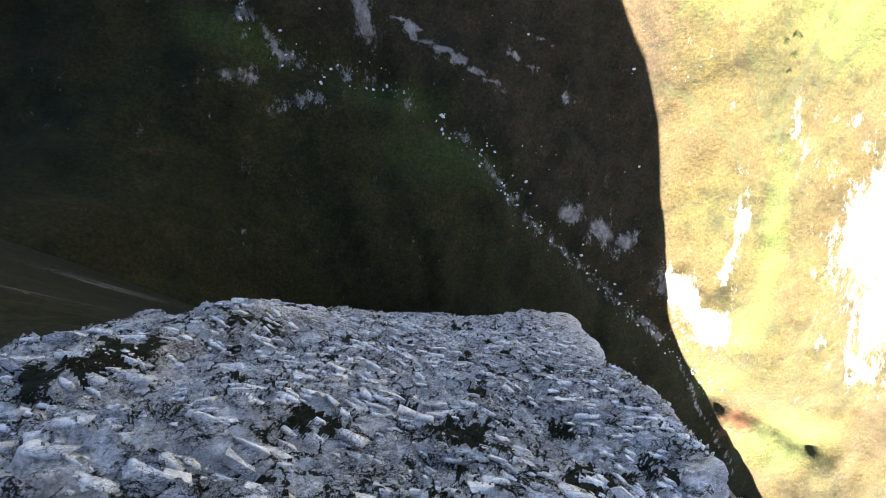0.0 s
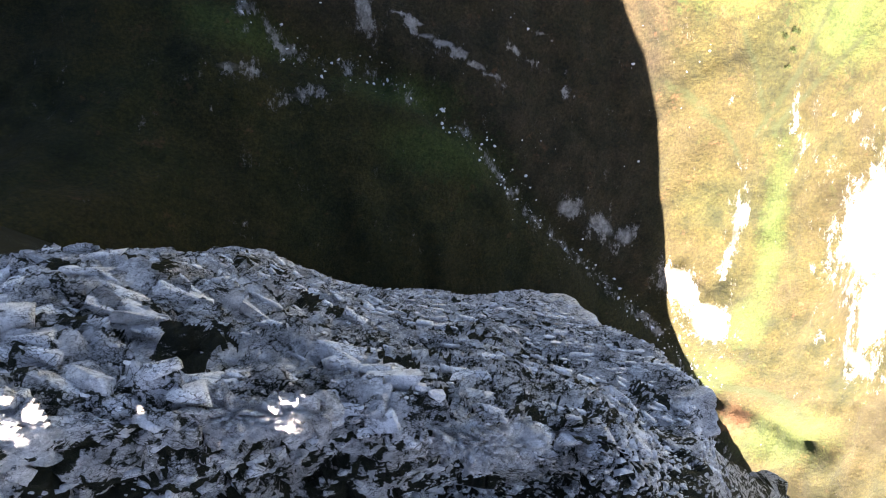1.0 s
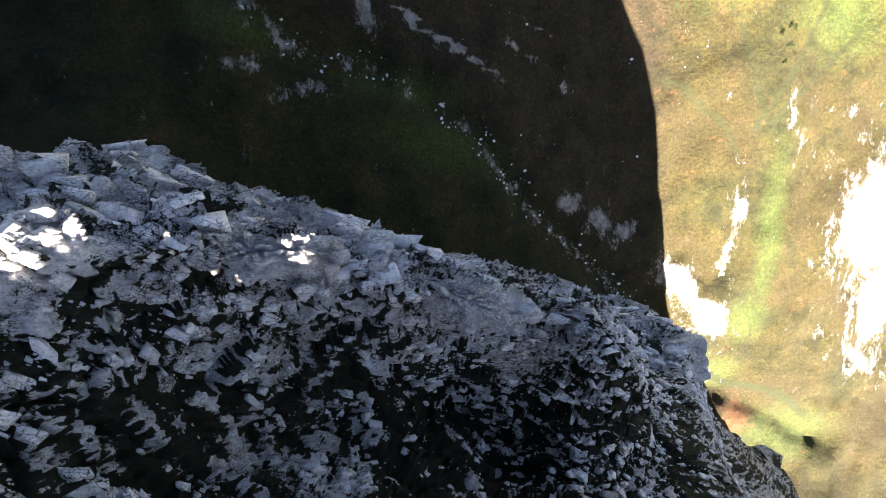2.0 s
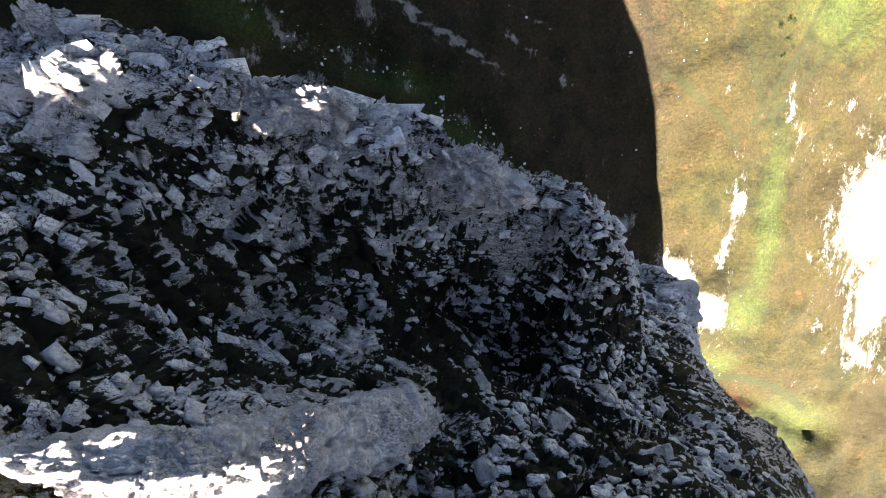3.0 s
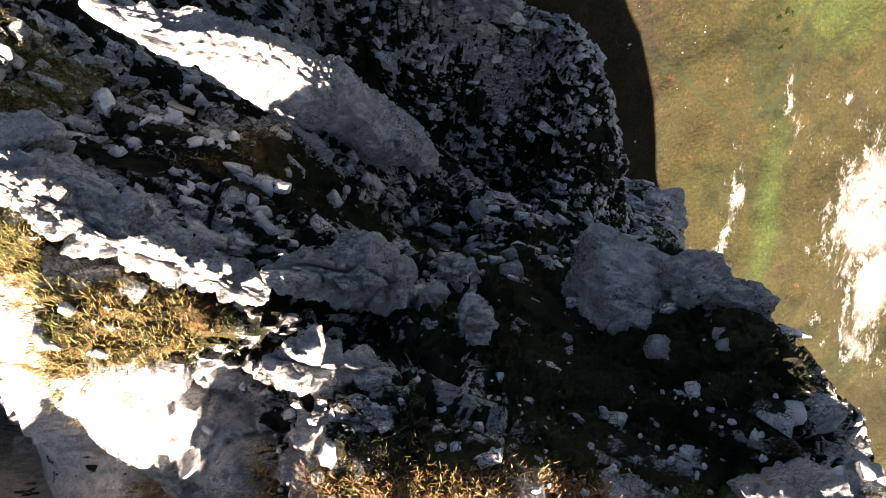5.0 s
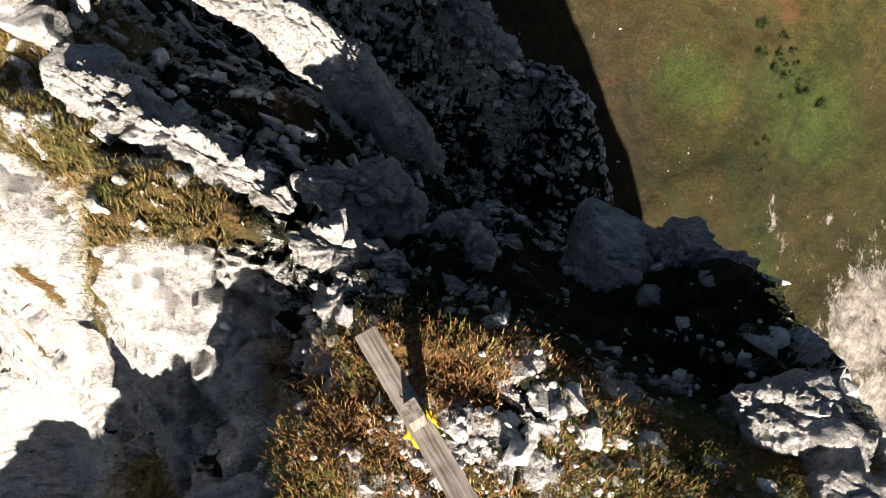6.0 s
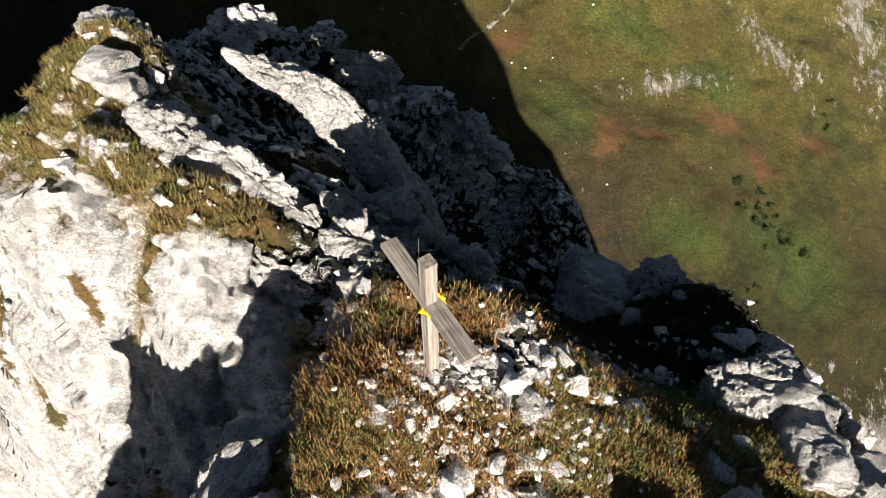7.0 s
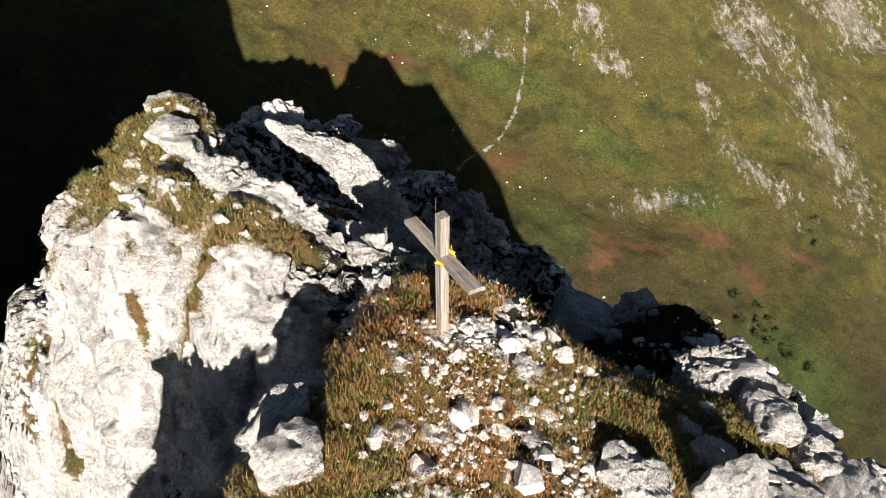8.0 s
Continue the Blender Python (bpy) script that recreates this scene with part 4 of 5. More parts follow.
spot = part("lichen_patch", crust(2, 0.075, 0.25, 0.9), lichen, bar, "bright yellow lichen", True)
spot.location = (0.0, 0.018, 0.60)
spot.rotation_euler = (radians(90), 0, 0)
spot = part("lichen_patch", crust(5, 0.06, 0.3, 0.9), lichen, bar, "bright yellow lichen", True)
spot.location = (-0.07, 0.0, 0.56)
spot.rotation_euler = (0, radians(90), 0)
bm = bmesh.new()
for k, (x0, z0, x1, z1) in enumerate(((0, 0, 0, 0.16), (0, 0.0, 0.03, -0.03))):
    a, c = Vector((x0, 0, z0)), Vector((x1, 0, z1))
    bmesh.ops.create_cone(bm, cap_ends=True, segments=6, radius1=0.004, radius2=0.003, depth=(c - a).length,
                          matrix=Matrix.Translation((a + c) / 2) @ (c - a).to_track_quat("Z", "Y").to_matrix().to_4x4())
wire = part("wire", bm, metal, cross, "thin bent steel wire at the top of the post")
wire.location = (-0.10, -0.10, 1.38)

plank = part("plank", beam(0.26, 0.055, 0.03, 9), weathered, None)
plank.matrix_world = look(Vector((-2.64, -6.66, -0.66)), Vector((-2.38, -6.74, -0.72))) @ pose(0, 0, 0, 180, 0, 0)
tagged(plank, "short bleached wooden plank lying at the foot of the slab", "plank")


# ---- broken limestone blocks that make up the faces, thousands of them, laid along the beds ----
block_stone, t, b = material("block_stone", 0.92)
v = coords(t)
g = t.nodes.new("ShaderNodeNewGeometry")
each = t.nodes.new("ShaderNodeObjectInfo")
tint = ramp(t, weigh(t, (0.5, g.outputs["Random Per Island"]), (0.5, each.outputs["Random"])), [(0.0, 0.72), (0.35, 0.98), (1.0, 1.12)])
lichen_film = ramp(t, noise_tex(t, v, 4.5, 10, 0.78), [(0.50, 0.0), (0.60, 0.8)])
cracked = maths(t, "MULTIPLY", edge_cracks(t, v, 9.0, 0.06), ramp(t, noise_tex(t, v, 2.3, 5, 0.6), [(0.42, 0.0), (0.55, 0.85)]))
t.links.new(mix(t, maths(t, "ADD", cracked, maths(t, "MULTIPLY", lichen_film, 0.35)), mix(t, 1.0, limestone_colour(t, v), tint, "MULTIPLY"), (0.045, 0.046, 0.040)), b.inputs["Base Color"])
nb = bump(t, b, noise_tex(t, v, 10.0, 12, 0.78), 0.9, 0.06)
bump(t, b, noise_tex(t, v, 45.0, 6, 0.75), 0.8, 0.018, nb)


def block_template(seed):
    """Corners and faces of one angular block, a unit long each way."""
    r = random.Random(seed)
    bm = bmesh.new()
    for k in range(8):
        c = Vector(((k & 1) - 0.5, (k >> 1 & 1) - 0.5, (k >> 2) - 0.5)) * r.choice((0.6, 0.8, 1.0, 1.05))
        for _ in range(2):
            bm.verts.new(Vector((c.x * r.uniform(0.5, 1.0), c.y * r.uniform(0.5, 1.0), c.z * r.uniform(0.5, 1.0))))
    hull = bmesh.ops.convex_hull(bm, input=bm.verts)
    bmesh.ops.delete(bm, geom=list({q for q in hull["geom_interior"] + hull["geom_unused"] if isinstance(q, bmesh.types.BMVert)}), context="VERTS")
    bmesh.ops.triangulate(bm, faces=bm.faces)
    bm.verts.index_update()
    out = np.array([v.co for v in bm.verts]), np.array([[v.index for v in f.verts] for f in bm.faces])
    bm.free()
    return out


BLOCKS = [block_template(700 + k) for k in range(40)]
N3 = nrm.reshape(-1, 3)
cell_area = (np.gradient(sx)[None, :] * np.gradient(sy)[:, None] * np.sqrt(1 + gx * gx + gy * gy)).ravel()


def lay_blocks(name, weight, count, size, shape, run, jitter, sink, seed, label, few_big=3.0, single=0):
    """Blocks set into the rock face: long axis along the run of the beds, flat side out."""
    r = np.random.RandomState(seed)
    w = weight * cell_area
    at = r.choice(len(P), count, p=w / w.sum())
    n = N3[at] + r.normal(0, jitter, (count, 3))
    n /= np.linalg.norm(n, axis=1, keepdims=True)
    a = np.array(run) + r.normal(0, jitter, (count, 3))
    a = a - n * (a * n).sum(1, keepdims=True)
    a /= np.linalg.norm(a, axis=1, keepdims=True)
    c = np.cross(n, a)
    big = size[0] + (size[1] - size[0]) * r.rand(count) ** few_big
    dims = big[:, None] * np.array(shape) * r.uniform(0.7, 1.35, (count, 3))
    centre = P[at] + n * (dims[:, 2] * r.uniform(sink - 0.2, sink + 0.2, count))[:, None] + a * r.normal(0, 0.02, (count, 1))
    verts, faces, base = [], [], 0
    kind = r.randint(0, len(BLOCKS), count)
    near = (centre[:, 0] > -4.5) & (centre[:, 0] < 5) & (centre[:, 1] > -9.5) & (centre[:, 1] < 1.5)
    for i in np.argsort(-big * near)[:single]:      # the largest ones near the path, each an object of its own
        tv, tf = BLOCKS[kind[i]]
        q = tv * dims[i]
        me = bpy.data.meshes.new("block")
        me.from_pydata((centre[i] + q[:, 0:1] * a[i] + q[:, 1:2] * c[i] + q[:, 2:3] * n[i]).tolist(), [], tf.tolist())
        me.materials.append(block_stone)
        new("block", me).parent = summit
        kind[i] = -1
    for k, (tv, tf) in enumerate(BLOCKS):
        i = (kind == k).nonzero()[0]
        q = tv[None] * dims[i, None]
        q = centre[i, None] + q[..., 0:1] * a[i, None] + q[..., 1:2] * c[i, None] + q[..., 2:3] * n[i, None]
        verts.append(q.reshape(-1, 3))
        faces.append((tf[None] + base + len(tv) * np.arange(len(i))[:, None, None]).reshape(-1, 3))
        base += len(i) * len(tv)
    verts, faces = np.concatenate(verts).astype(np.float32), np.concatenate(faces).astype(np.int32)
    me = bpy.data.meshes.new(name)
    me.vertices.add(len(verts))
    me.vertices.foreach_set("co", verts.ravel())
    me.loops.add(faces.size)
    me.loops.foreach_set("vertex_index", faces.ravel())
    me.polygons.add(len(faces))
    me.polygons.foreach_set("loop_start", np.arange(0, faces.size, 3, dtype=np.int32))
    me.update(calc_edges=True)
    me.materials.append(block_stone)
    return tagged(new(name, me), label, "rocks", kind="stuff")


in_view = ((SX > -10) * (SX < 13)).ravel()
mossy_gap = 1 - 0.85 * step(0.45, 0.75, crack) * step(0.0, 0.25, fbm(P * 0.9, 3, 301))
face_zone = front * in_view * step(12, 6, SY).ravel() * mossy_gap * (1 - far * 0.5)
lay_blocks("bedded_blocks", face_zone, 12000, (0.09, 0.80), (1.0, 0.42, 0.30), (1.0, 0.30, 0.10), 0.12, -0.30, 501, "pale grey limestone blocks in beds along the cliff face", 2.6, 150)
slope_zone = lee * in_view * step(12, 6, SX).ravel() * (0.15 + 0.85 * step(-0.2, 0.3, fbm(P * np.array((0.7, 1.0, 0.7)), 3, 303)))
hollow = np.clip(shady + (patch(SX, SY, -0.4, -7.15, 1.0, 0.42, -10) + patch(SX, SY, 1.1, -8.8, 1.1, 0.6) + patch(SX, SY, 0.0, -4.0, 2.2, 0.55, -12)).ravel(), 0, 1)
slope_zone = slope_zone * (1 - 0.85 * hollow)
lay_blocks("slope_blocks", slope_zone, 11500, (0.035, 0.32), (1.0, 0.60, 0.50), (1.0, -0.35, -0.5), 0.26, -0.12, 502, "angular grey limestone rubble lodged in the shaded slope", 4.5, 150)
crest_zone = sunny * in_view * step(-11, -8.5, SX).ravel() * (step(-0.1, 0.4, fbm(P * 0.8, 3, 305)) + 0.1) * step(0.5, 0.3, turfy)
lay_blocks("crest_blocks", crest_zone, 1800, (0.04, 0.18), (1.0, 0.62, 0.40), (0.6, -0.4, -0.6), 0.20, -0.18, 503, "white sunlit limestone blocks of the shoulder")

# ---- loose stones, gravel and dry grass on the summit ----
rs = np.random.RandomState(7)
top = ((P[:, 0] > -2.0) & (P[:, 0] < 4.2) & (P[:, 1] > -13.4) & (P[:, 1] < -9.2) & (flat > 0.5)).nonzero()[0]
belt = np.maximum(np.exp(-((P[top, 0] - 0.02) / 0.45) ** 2) * (P[top, 1] < -10.6), np.exp(-((P[top, 0] - 1.0) / 0.30) ** 2) * (P[top, 1] < -10.2))
belt = np.maximum(belt, 0.5 * np.exp(-((P[top, 0] - 1.1) / 0.7) ** 2 - ((P[top, 1] + 10.6) / 0.4) ** 2))
def angular_stone(seed):
    """A broken angular stone about one unit long."""
    r = random.Random(seed)
    bm = bmesh.new()
    for _ in range(22):
        d = Vector((r.gauss(0, 1), r.gauss(0, 1), r.gauss(0, 1))).normalized()
        bm.verts.new(Vector((d.x * 0.52, d.y * 0.40, d.z * 0.32)) * r.uniform(0.8, 1.12))
    hull = bmesh.ops.convex_hull(bm, input=bm.verts)
    bmesh.ops.delete(bm, geom=list({g for g in hull["geom_interior"] + hull["geom_unused"] if isinstance(g, bmesh.types.BMVert)}), context="VERTS")
    bmesh.ops.subdivide_edges(bm, edges=bm.edges, cuts=1)
    for v in bm.verts:
        v.co += v.co.normalized() * 0.06 * noise.noise(v.co * 4 + Vector((seed, 0, 0)))
    me = bpy.data.meshes.new("stone")
    bm.to_mesh(me)
    bm.free()
    me.materials.append(loose_stone)
    return me


stone_meshes = [angular_stone(30 + k) for k in range(10)]
weight = 0.12 + 1.0 * belt
pick = rs.choice(top, 95, replace=False, p=weight / weight.sum())
for n, i in enumerate(pick):
    ob = new("stone", stone_meshes[n % 10])
    size = 0.06 + 0.30 * rs.rand() ** 2.4
    ob.matrix_world = pose(*(P[i] + nrm.reshape(-1, 3)[i] * size * 0.08 + np.append(rs.normal(0, 0.03, 2), 0)), rs.uniform(-25, 25), rs.uniform(-25, 25), rs.uniform(0, 360)) @ Matrix.Diagonal((size, size, size, 1))
    tagged(ob, "loose pale limestone stone on the summit turf", "stone", "loose stones on the summit")


# ---- boulders lying on the shaded slope, stones in the cleft ----
slope_meshes = [rock_mesh("boulder", (1.0, 0.75, 0.6), 80 + k, 3, 0.0, 0.5) for k in range(9)]
gap_spots = ((P[:, 0] > 0.4) & (P[:, 0] < 5.5) & (P[:, 1] > -9.0) & (P[:, 1] < -4.8)).nonzero()[0]
for n, i in enumerate(rs.choice(gap_spots, 80, replace=False)):
    ob = new("boulder", slope_meshes[n % 9])
    size = 0.12 + 0.30 * rs.rand() ** 2.6
    ob.matrix_world = pose(*(P[i] - nrm.reshape(-1, 3)[i] * size * 0.08), rs.uniform(-25, 25), rs.uniform(-25, 25), rs.uniform(-50, 30)) @ Matrix.Diagonal((size, size, size, 1))
    tagged(ob, "grey limestone boulder lodged on the shaded slope", "boulder", "boulders on the shaded slope")
cleft = ((P[:, 0] > -4.6) & (P[:, 0] < -0.9) & (P[:, 1] > -7.8) & (P[:, 1] < -6.6)).nonzero()[0]
for n, i in enumerate(rs.choice(cleft, 60, replace=False)):
    ob = new("stone", stone_meshes[n % 10])
    size = 0.08 + 0.24 * rs.rand() ** 2.0
    ob.matrix_world = pose(*(P[i] - nrm.reshape(-1, 3)[i] * size * 0.12), rs.uniform(-25, 25), rs.uniform(-25, 25), rs.uniform(0, 360)) @ Matrix.Diagonal((size, size, size, 1))
    tagged(ob, "angular grey stone lying in the shaded cleft", "stone", "stones in the cleft")


def shards(name, places, sizes, mat, seed, spread=0.04):
    """Many small angular stones as one mesh."""
    r = np.random.RandomState(seed)
    g = (1 + 5 ** 0.5) / 2
    ico = np.array([(-1, g, 0), (1, g, 0), (-1, -g, 0), (1, -g, 0), (0, -1, g), (0, 1, g), (0, -1, -g), (0, 1, -g), (g, 0, -1), (g, 0, 1), (-g, 0, -1), (-g, 0, 1)]) / 1.9
    tri = np.array([(0, 11, 5), (0, 5, 1), (0, 1, 7), (0, 7, 10), (0, 10, 11), (1, 5, 9), (5, 11, 4), (11, 10, 2), (10, 7, 6), (7, 1, 8),
                    (3, 9, 4), (3, 4, 2), (3, 2, 6), (3, 6, 8), (3, 8, 9), (4, 9, 5), (2, 4, 11), (6, 2, 10), (8, 6, 7), (9, 8, 1)])
    n = len(places)
    v = ico[None] * (1 + r.uniform(-0.35, 0.35, (n, 12, 1))) * r.uniform(0.6, 1.3, (n, 1, 3)) * np.asarray(sizes)[:, None, None]
    a = r.uniform(0, 6.28, n)
    c, s_ = np.cos(a)[:, None], np.sin(a)[:, None]
    v = np.stack([v[..., 0] * c - v[..., 1] * s_, v[..., 0] * s_ + v[..., 1] * c, v[..., 2] * 0.7], -1) + (np.asarray(places) + r.normal(0, spread, (n, 3)) * np.array((1, 1, 0.15)))[:, None, :]
    f = (tri[None] + 12 * np.arange(n)[:, None, None]).reshape(-1, 3)
    me = bpy.data.meshes.new(name)
    me.from_pydata(v.reshape(-1, 3).tolist(), [], f.tolist())
    me.materials.append(mat)
    return new(name, me)


rubble = rs.choice(top, 380, p=(0.05 + belt) / (0.05 + belt).sum())
tagged(shards("rubble", P[rubble], 0.02 + 0.06 * rs.rand(len(rubble)) ** 2, loose_stone, 9), "broken pale limestone rubble in the summit turf", "rubble", kind="stuff")
pick = rs.choice(top, 3000, p=(0.04 + belt ** 1.5) / (0.04 + belt ** 1.5).sum())
tagged(shards("gravel", P[pick], 0.008 + 0.03 * rs.rand(len(pick)) ** 2.5, loose_stone, 3), "pale limestone gravel trodden round the cross", "gravel", kind="stuff")


def grass(name, roots, normals, height, blades, colours, label, seed):
    """Tussocks of bent tapering blades, one mesh."""
    r = np.random.RandomState(seed)
    n = len(roots) * blades
    root = np.repeat(np.asarray(roots), blades, 0) + r.normal(0, 1, (n, 3)) * np.array((0.045, 0.045, 0.0))
    tall = np.repeat(height * r.uniform(0.5, 1.3, len(roots)), blades) * r.uniform(0.5, 1.2, n)
    a = r.uniform(0, 6.28, n)
    lean = r.uniform(0.2, 2.4, n)
    out = np.stack([np.cos(a) * lean, np.sin(a) * lean, np.ones(n)], 1) + 0.4 * np.repeat(np.asarray(normals), blades, 0)
    out /= np.linalg.norm(out, axis=1, keepdims=True)
    tip = out * tall[:, None]
    tip[:, 2] -= tall * lean * 0.35
    mid = out * (0.55 * tall)[:, None]
    side = np.stack([-np.sin(a), np.cos(a), 0 * a], 1) * (0.0014 + 0.0018 * r.rand(n))[:, None]
    v = np.stack([root - side, root + side, root + mid + side * 0.8, root + mid - side * 0.8, root + tip], 1)
    k = 5 * np.arange(n)[:, None]
    me = bpy.data.meshes.new(name)
    faces = np.concatenate([np.concatenate([k, k + 1, k + 2], 1), np.concatenate([k, k + 2, k + 3], 1), np.concatenate([k + 3, k + 2, k + 4], 1)])
    me.from_pydata(v.reshape(-1, 3).tolist(), [], faces.tolist())
    m, t, b = material(name, 0.7)
    g = t.nodes.new("ShaderNodeNewGeometry")
    tuft = weigh(t, (0.45, g.outputs["Random Per Island"]), (2.2, noise_tex(t, coords(t), 1.6, 5, 0.65)), (-0.83, 1.0))
    t.links.new(ramp(t, tuft, [(k / (len(colours) - 1), c) for k, c in enumerate(colours)]), b.inputs["Base Color"])
    me.materials.append(m)
    return tagged(new(name, me), label, "grass", kind="stuff")


STRAW, RUSTY, OLIVE, GREEN = (0.40, 0.29, 0.14), (0.28, 0.12, 0.048), (0.15, 0.14, 0.04), (0.08, 0.13, 0.028)


def sow(where, count, least):
    i = (where & (turfy > least)).nonzero()[0]
    return rs.choice(i, min(count, len(i)), replace=False)


sunlit_turf = sow((P[:, 0] > -2.2) & (P[:, 0] < 4.4) & (P[:, 1] > -13.6) & (P[:, 1] < -10.0 - 0.45 * np.clip(P[:, 0] - 1.0, 0, 1.2)), 5200, 0.42)
grass("dry_grass", P[sunlit_turf], N3[sunlit_turf], 0.10, 16, (OLIVE, STRAW, (0.26, 0.145, 0.055), RUSTY, (0.17, 0.135, 0.048), OLIVE, (0.10, 0.12, 0.03)), "rust and straw coloured tussock grass on the summit", 4)
low = sow((P[:, 0] > -2.2) & (P[:, 0] < 4.4) & (P[:, 1] > -13.6) & (P[:, 1] < -10.2) & (fbm(P * 0.8, 2, 5) > -0.05), 3400, 0.38)
grass("green_turf", P[low], N3[low], 0.07, 14, (OLIVE, GREEN, OLIVE, GREEN), "short olive green turf between the stones", 5)
left = sow((P[:, 0] > -9.5) & (P[:, 0] < -2.0) & (P[:, 1] > -9.9) & (P[:, 1] < -5.5), 4200, 0.37)
grass("shoulder_grass", P[left], N3[left], 0.11, 11, (GREEN, OLIVE, (0.24, 0.20, 0.075), (0.27, 0.18, 0.075), OLIVE, RUSTY), "olive and straw grass on the shoulder of the peak", 6)
# Near-black blade colours carry the shade of the gullies and the knoll's north side.
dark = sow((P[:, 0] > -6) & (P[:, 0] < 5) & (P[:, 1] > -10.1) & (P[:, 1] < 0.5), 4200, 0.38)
grass("gully_grass", P[dark], N3[dark], 0.10, 9, ((0.03, 0.035, 0.010), (0.02, 0.032, 0.008), (0.05, 0.045, 0.015), (0.07, 0.04, 0.016)), "olive grass in the shaded gullies, darkened for the shade", 8)
pit = sow((P[:, 0] > -4.6) & (P[:, 0] < -1.4) & (P[:, 1] > -13) & (P[:, 1] < -9.6), 2600, 0.35)
grass("slope_grass", P[pit], N3[pit], 0.14, 11, (RUSTY, OLIVE, STRAW, RUSTY), "long brown grass hanging on the steep slope", 9)

# ---- thin mist hanging over the sunlit side of the valley ----
mist, t, b = material("mist", 1.0)
v = coords(t)
wisps = maths(t, "MULTIPLY", attribute(t, "density"), ramp(t, noise_tex(t, v, 0.016, 7, 0.6), [(0.32, 0.15), (0.62, 1.0)]))
clear, white, glow = t.nodes.new("ShaderNodeBsdfTransparent"), t.nodes.new("ShaderNodeBsdfDiffuse"), t.nodes.new("ShaderNodeBsdfTranslucent")
white.inputs[0].default_value = glow.inputs[0].default_value = (0.95, 0.95, 0.95, 1)
both, veil = t.nodes.new("ShaderNodeMixShader"), t.nodes.new("ShaderNodeMixShader")
both.inputs[0].default_value = 0.35
t.links.new(white.outputs[0], both.inputs[1])
t.links.new(glow.outputs[0], both.inputs[2])
t.links.new(wisps, veil.inputs[0])
t.links.new(clear.outputs[0], veil.inputs[1])
t.links.new(both.outputs[0], veil.inputs[2])
t.links.new(veil.outputs[0], t.nodes["Material Output"].inputs[0])
MX, MY = np.meshgrid(np.arange(-160, 200, 3.0, dtype=np.float32), np.arange(-60, 220, 3.0, dtype=np.float32))
MZ = -148 - 0.27 * MX + 0.67 * MY + fbm(np.stack([MX.ravel() / 30, MY.ravel() / 30, 0 * MX.ravel()], 1), 3, 44).reshape(MX.shape) * 4
hang = 0.26 * np.clip(patch(MX, MY, 115, 28, 40, 44) + 0.4 * patch(MX, MY, 82, 62, 20, 28) + 2.0 * patch(MX, MY, 136, 102, 30, 24) + 0.9 * patch(MX, MY, -95, 150, 45, 40), 0, 1.9)
hang = hang * step(-160, -130, MX) * step(200, 170, MX) * step(-60, -35, MY) * step(220, 190, MY)
tagged(sheet("mist", MX, MY, MZ, mist, {"density": hang}), "thin sunlit mist drifting low over the valley side", "mist", kind="stuff")

# ---- stones strewn over the valley side ----
vn = rs.uniform(0, 1, (60000, 2)) * np.array((300, 240)) + np.array((-90, 10))
side = step(-4, 10, (vn[:, 1] - np.interp(vn[:, 0], [p[0] for p in STREAM], [p[1] for p in STREAM])))
bed = near_line(vn[:, 0], vn[:, 1], STREAM)
chance = 0.45 * np.exp(-(bed / 2.6) ** 2) + 0.028 * side * (vn[:, 0] < 75) * step(-0.1, 0.5, vnoise(np.c_[vn / 7, 0 * vn[:, :1]], 3)) + 0.0001
vn = vn[rs.rand(len(vn)) < chance]
vz = valley_height(vn[:, 0], vn[:, 1])
tagged(shards("valley_stones", np.c_[vn, vz], 0.10 + 0.45 * rs.rand(len(vn)) ** 3.0, loose_stone, 5), "pale boulders strewn along the stream bed and slope", "stones", kind="stuff")


# ---- bushes on the valley side ----
foliage, t, b = material("foliage", 0.8)
g = t.nodes.new("ShaderNodeNewGeometry")
t.links.new(ramp(t, g.outputs["Random Per Island"], [(0.0, (0.012, 0.022, 0.006)), (0.5, (0.022, 0.038, 0.009)), (1.0, (0.045, 0.06, 0.014))]), b.inputs["Base Color"])


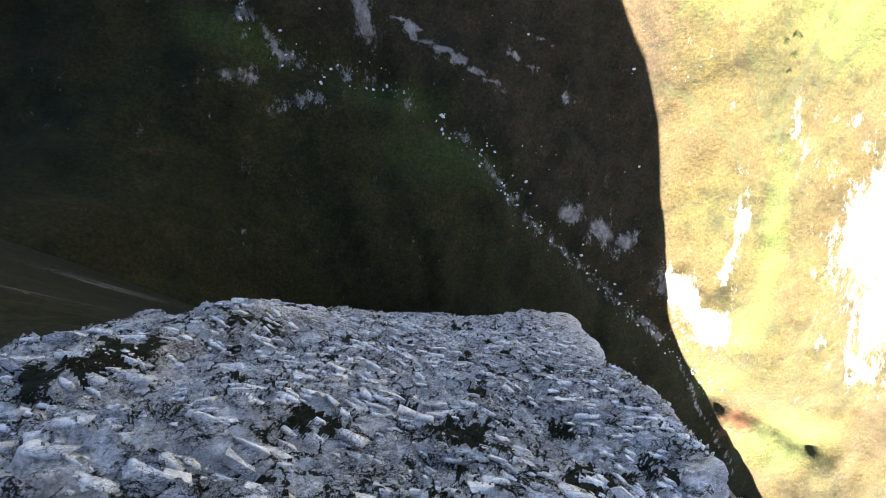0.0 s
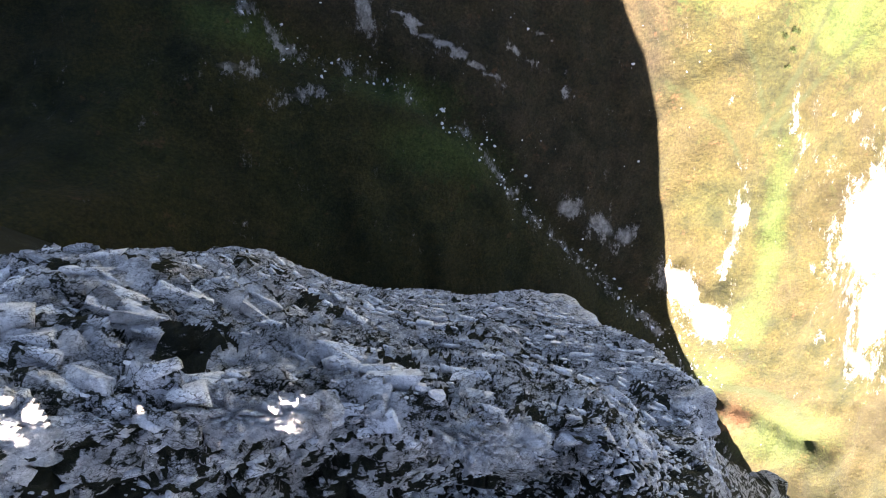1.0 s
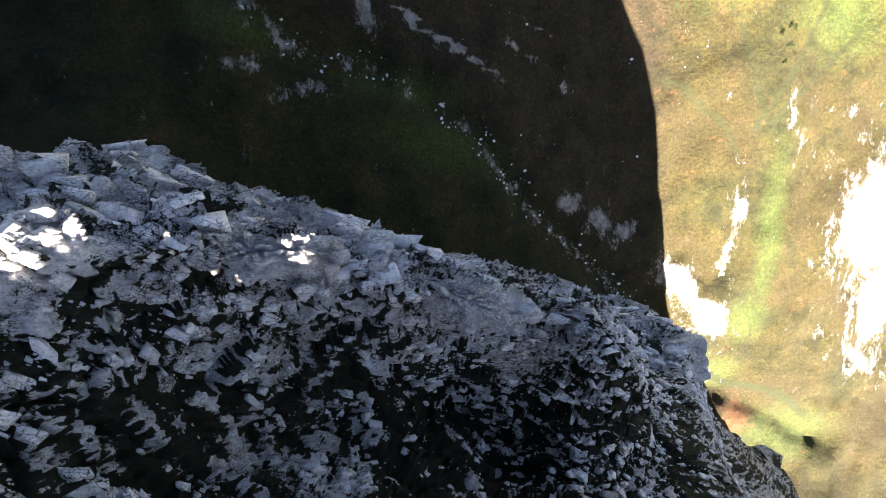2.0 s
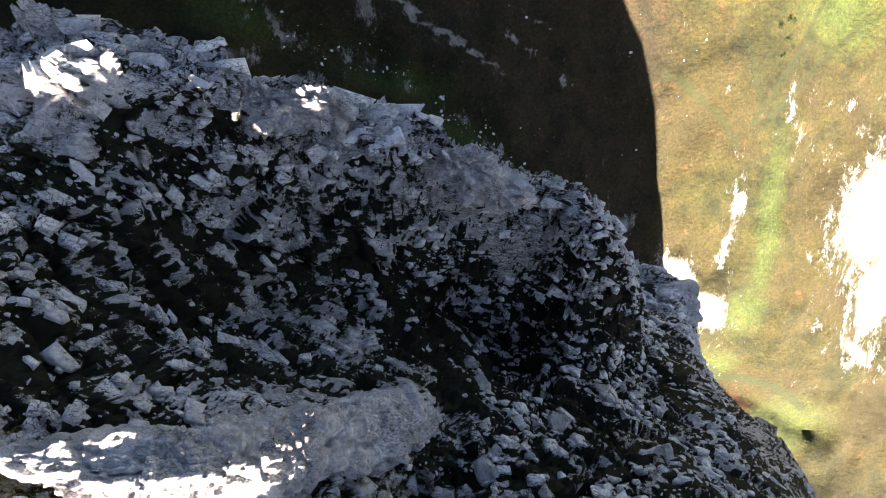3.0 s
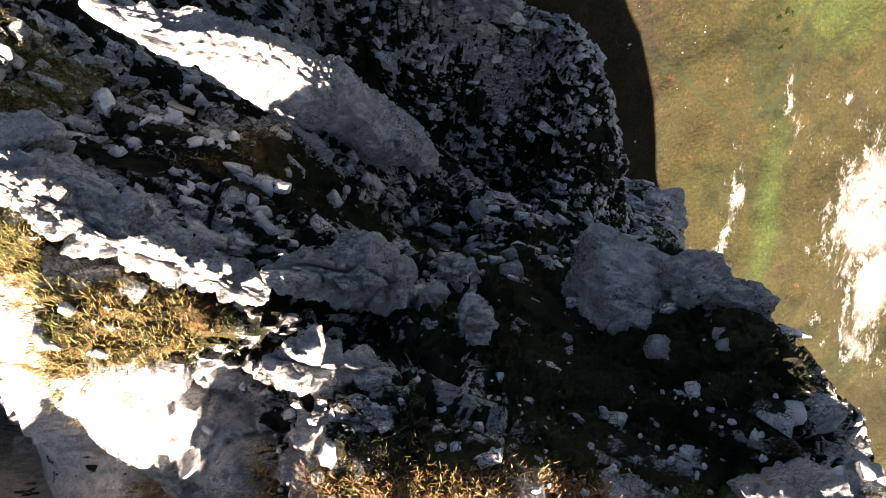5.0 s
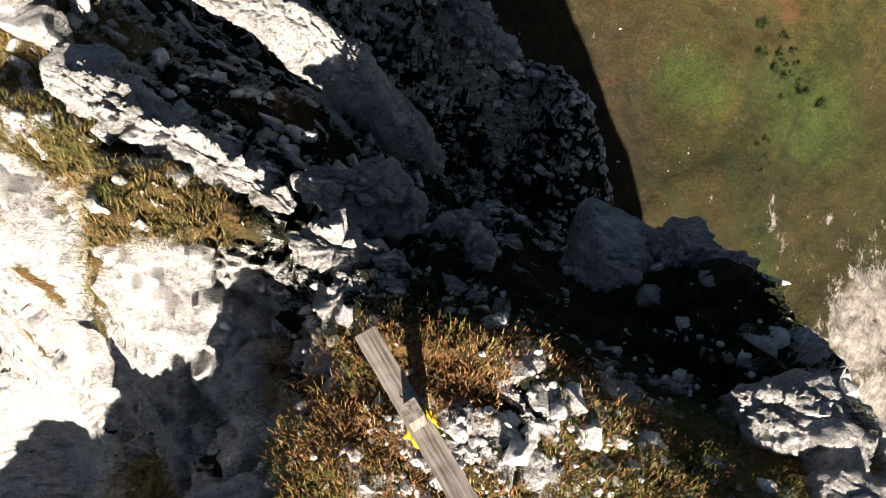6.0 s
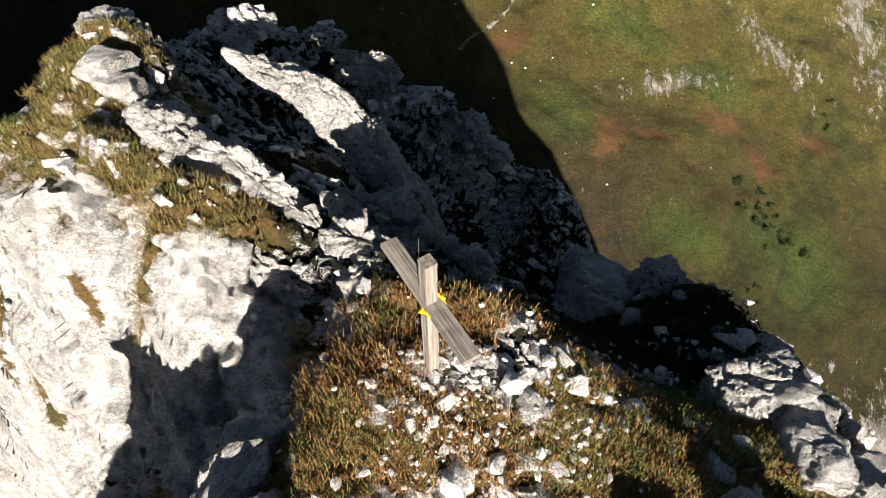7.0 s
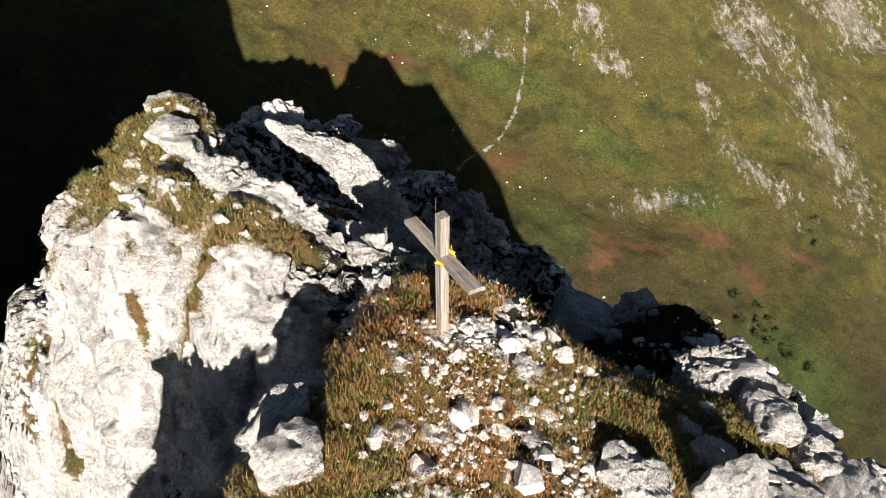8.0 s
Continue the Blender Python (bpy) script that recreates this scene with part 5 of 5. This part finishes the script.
def leaf_crown(seed, leaves=420):
    """An uneven crown of small leaf clumps, about one unit across."""
    r = np.random.RandomState(seed)
    hubs = r.normal(0, 0.24, (9, 3)) * np.array((1, 1, 0.6)) + np.array((0, 0, 0.32))
    c = hubs[r.randint(0, 9, leaves)] + r.normal(0, 0.10, (leaves, 3))
    c[:, 2] = np.maximum(c[:, 2], 0.03)
    a, d = r.normal(0, 1, (2, leaves, 3))
    a /= np.linalg.norm(a, axis=1, keepdims=True)
    d = np.cross(a, d)
    d /= np.linalg.norm(d, axis=1, keepdims=True)
    w = r.uniform(0.03, 0.075, (leaves, 1))
    v = np.stack([c - a * w, c + d * w * 0.7, c + a * w, c - d * w * 0.7], 1).reshape(-1, 3)
    me = bpy.data.meshes.new("crown")
    me.from_pydata(v.tolist(), [], (np.arange(leaves)[:, None] * 4 + np.arange(4)).tolist())
    me.materials.append(foliage)
    return me


crowns = [leaf_crown(60 + k) for k in range(4)]
bark, t, b = material("bark", 0.9)
t.links.new(ramp(t, noise_tex(t, coords(t), 8, 5), [(0.3, (0.05, 0.035, 0.02)), (0.7, (0.10, 0.075, 0.05))]), b.inputs["Base Color"])
bm = bmesh.new()
bmesh.ops.create_cone(bm, segments=7, radius1=0.06, radius2=0.03, depth=0.5, matrix=Matrix.Translation((0, 0, 0.15)))
stem = bpy.data.meshes.new("stem")
bm.to_mesh(stem)
bm.free()
stem.materials.append(bark)
for k in range(30):
    cx, cy, spread = ((98, 136, 3), (107, 128, 4), (110, 122, 4), (136, 166, 3), (101, 100, 5), (103, 126, 3))[k % 6]
    x, y = cx + rs.normal(0, spread), cy + rs.normal(0, spread)
    z = float(valley_height(np.array([x]), np.array([y]))[0])
    size = rs.uniform(1.6, 4.2)
    bush = tagged(new("bush"), "dark green bush on the grassy valley side", "bush", "bushes on the valley side")
    bush.matrix_world = pose(x, y, z - 0.15, 0, 0, rs.uniform(0, 360)) @ Matrix.Diagonal((size, size, size * 0.8, 1))
    new("crown", crowns[k % 4]).parent = bush
    new("stem", stem).parent = bush
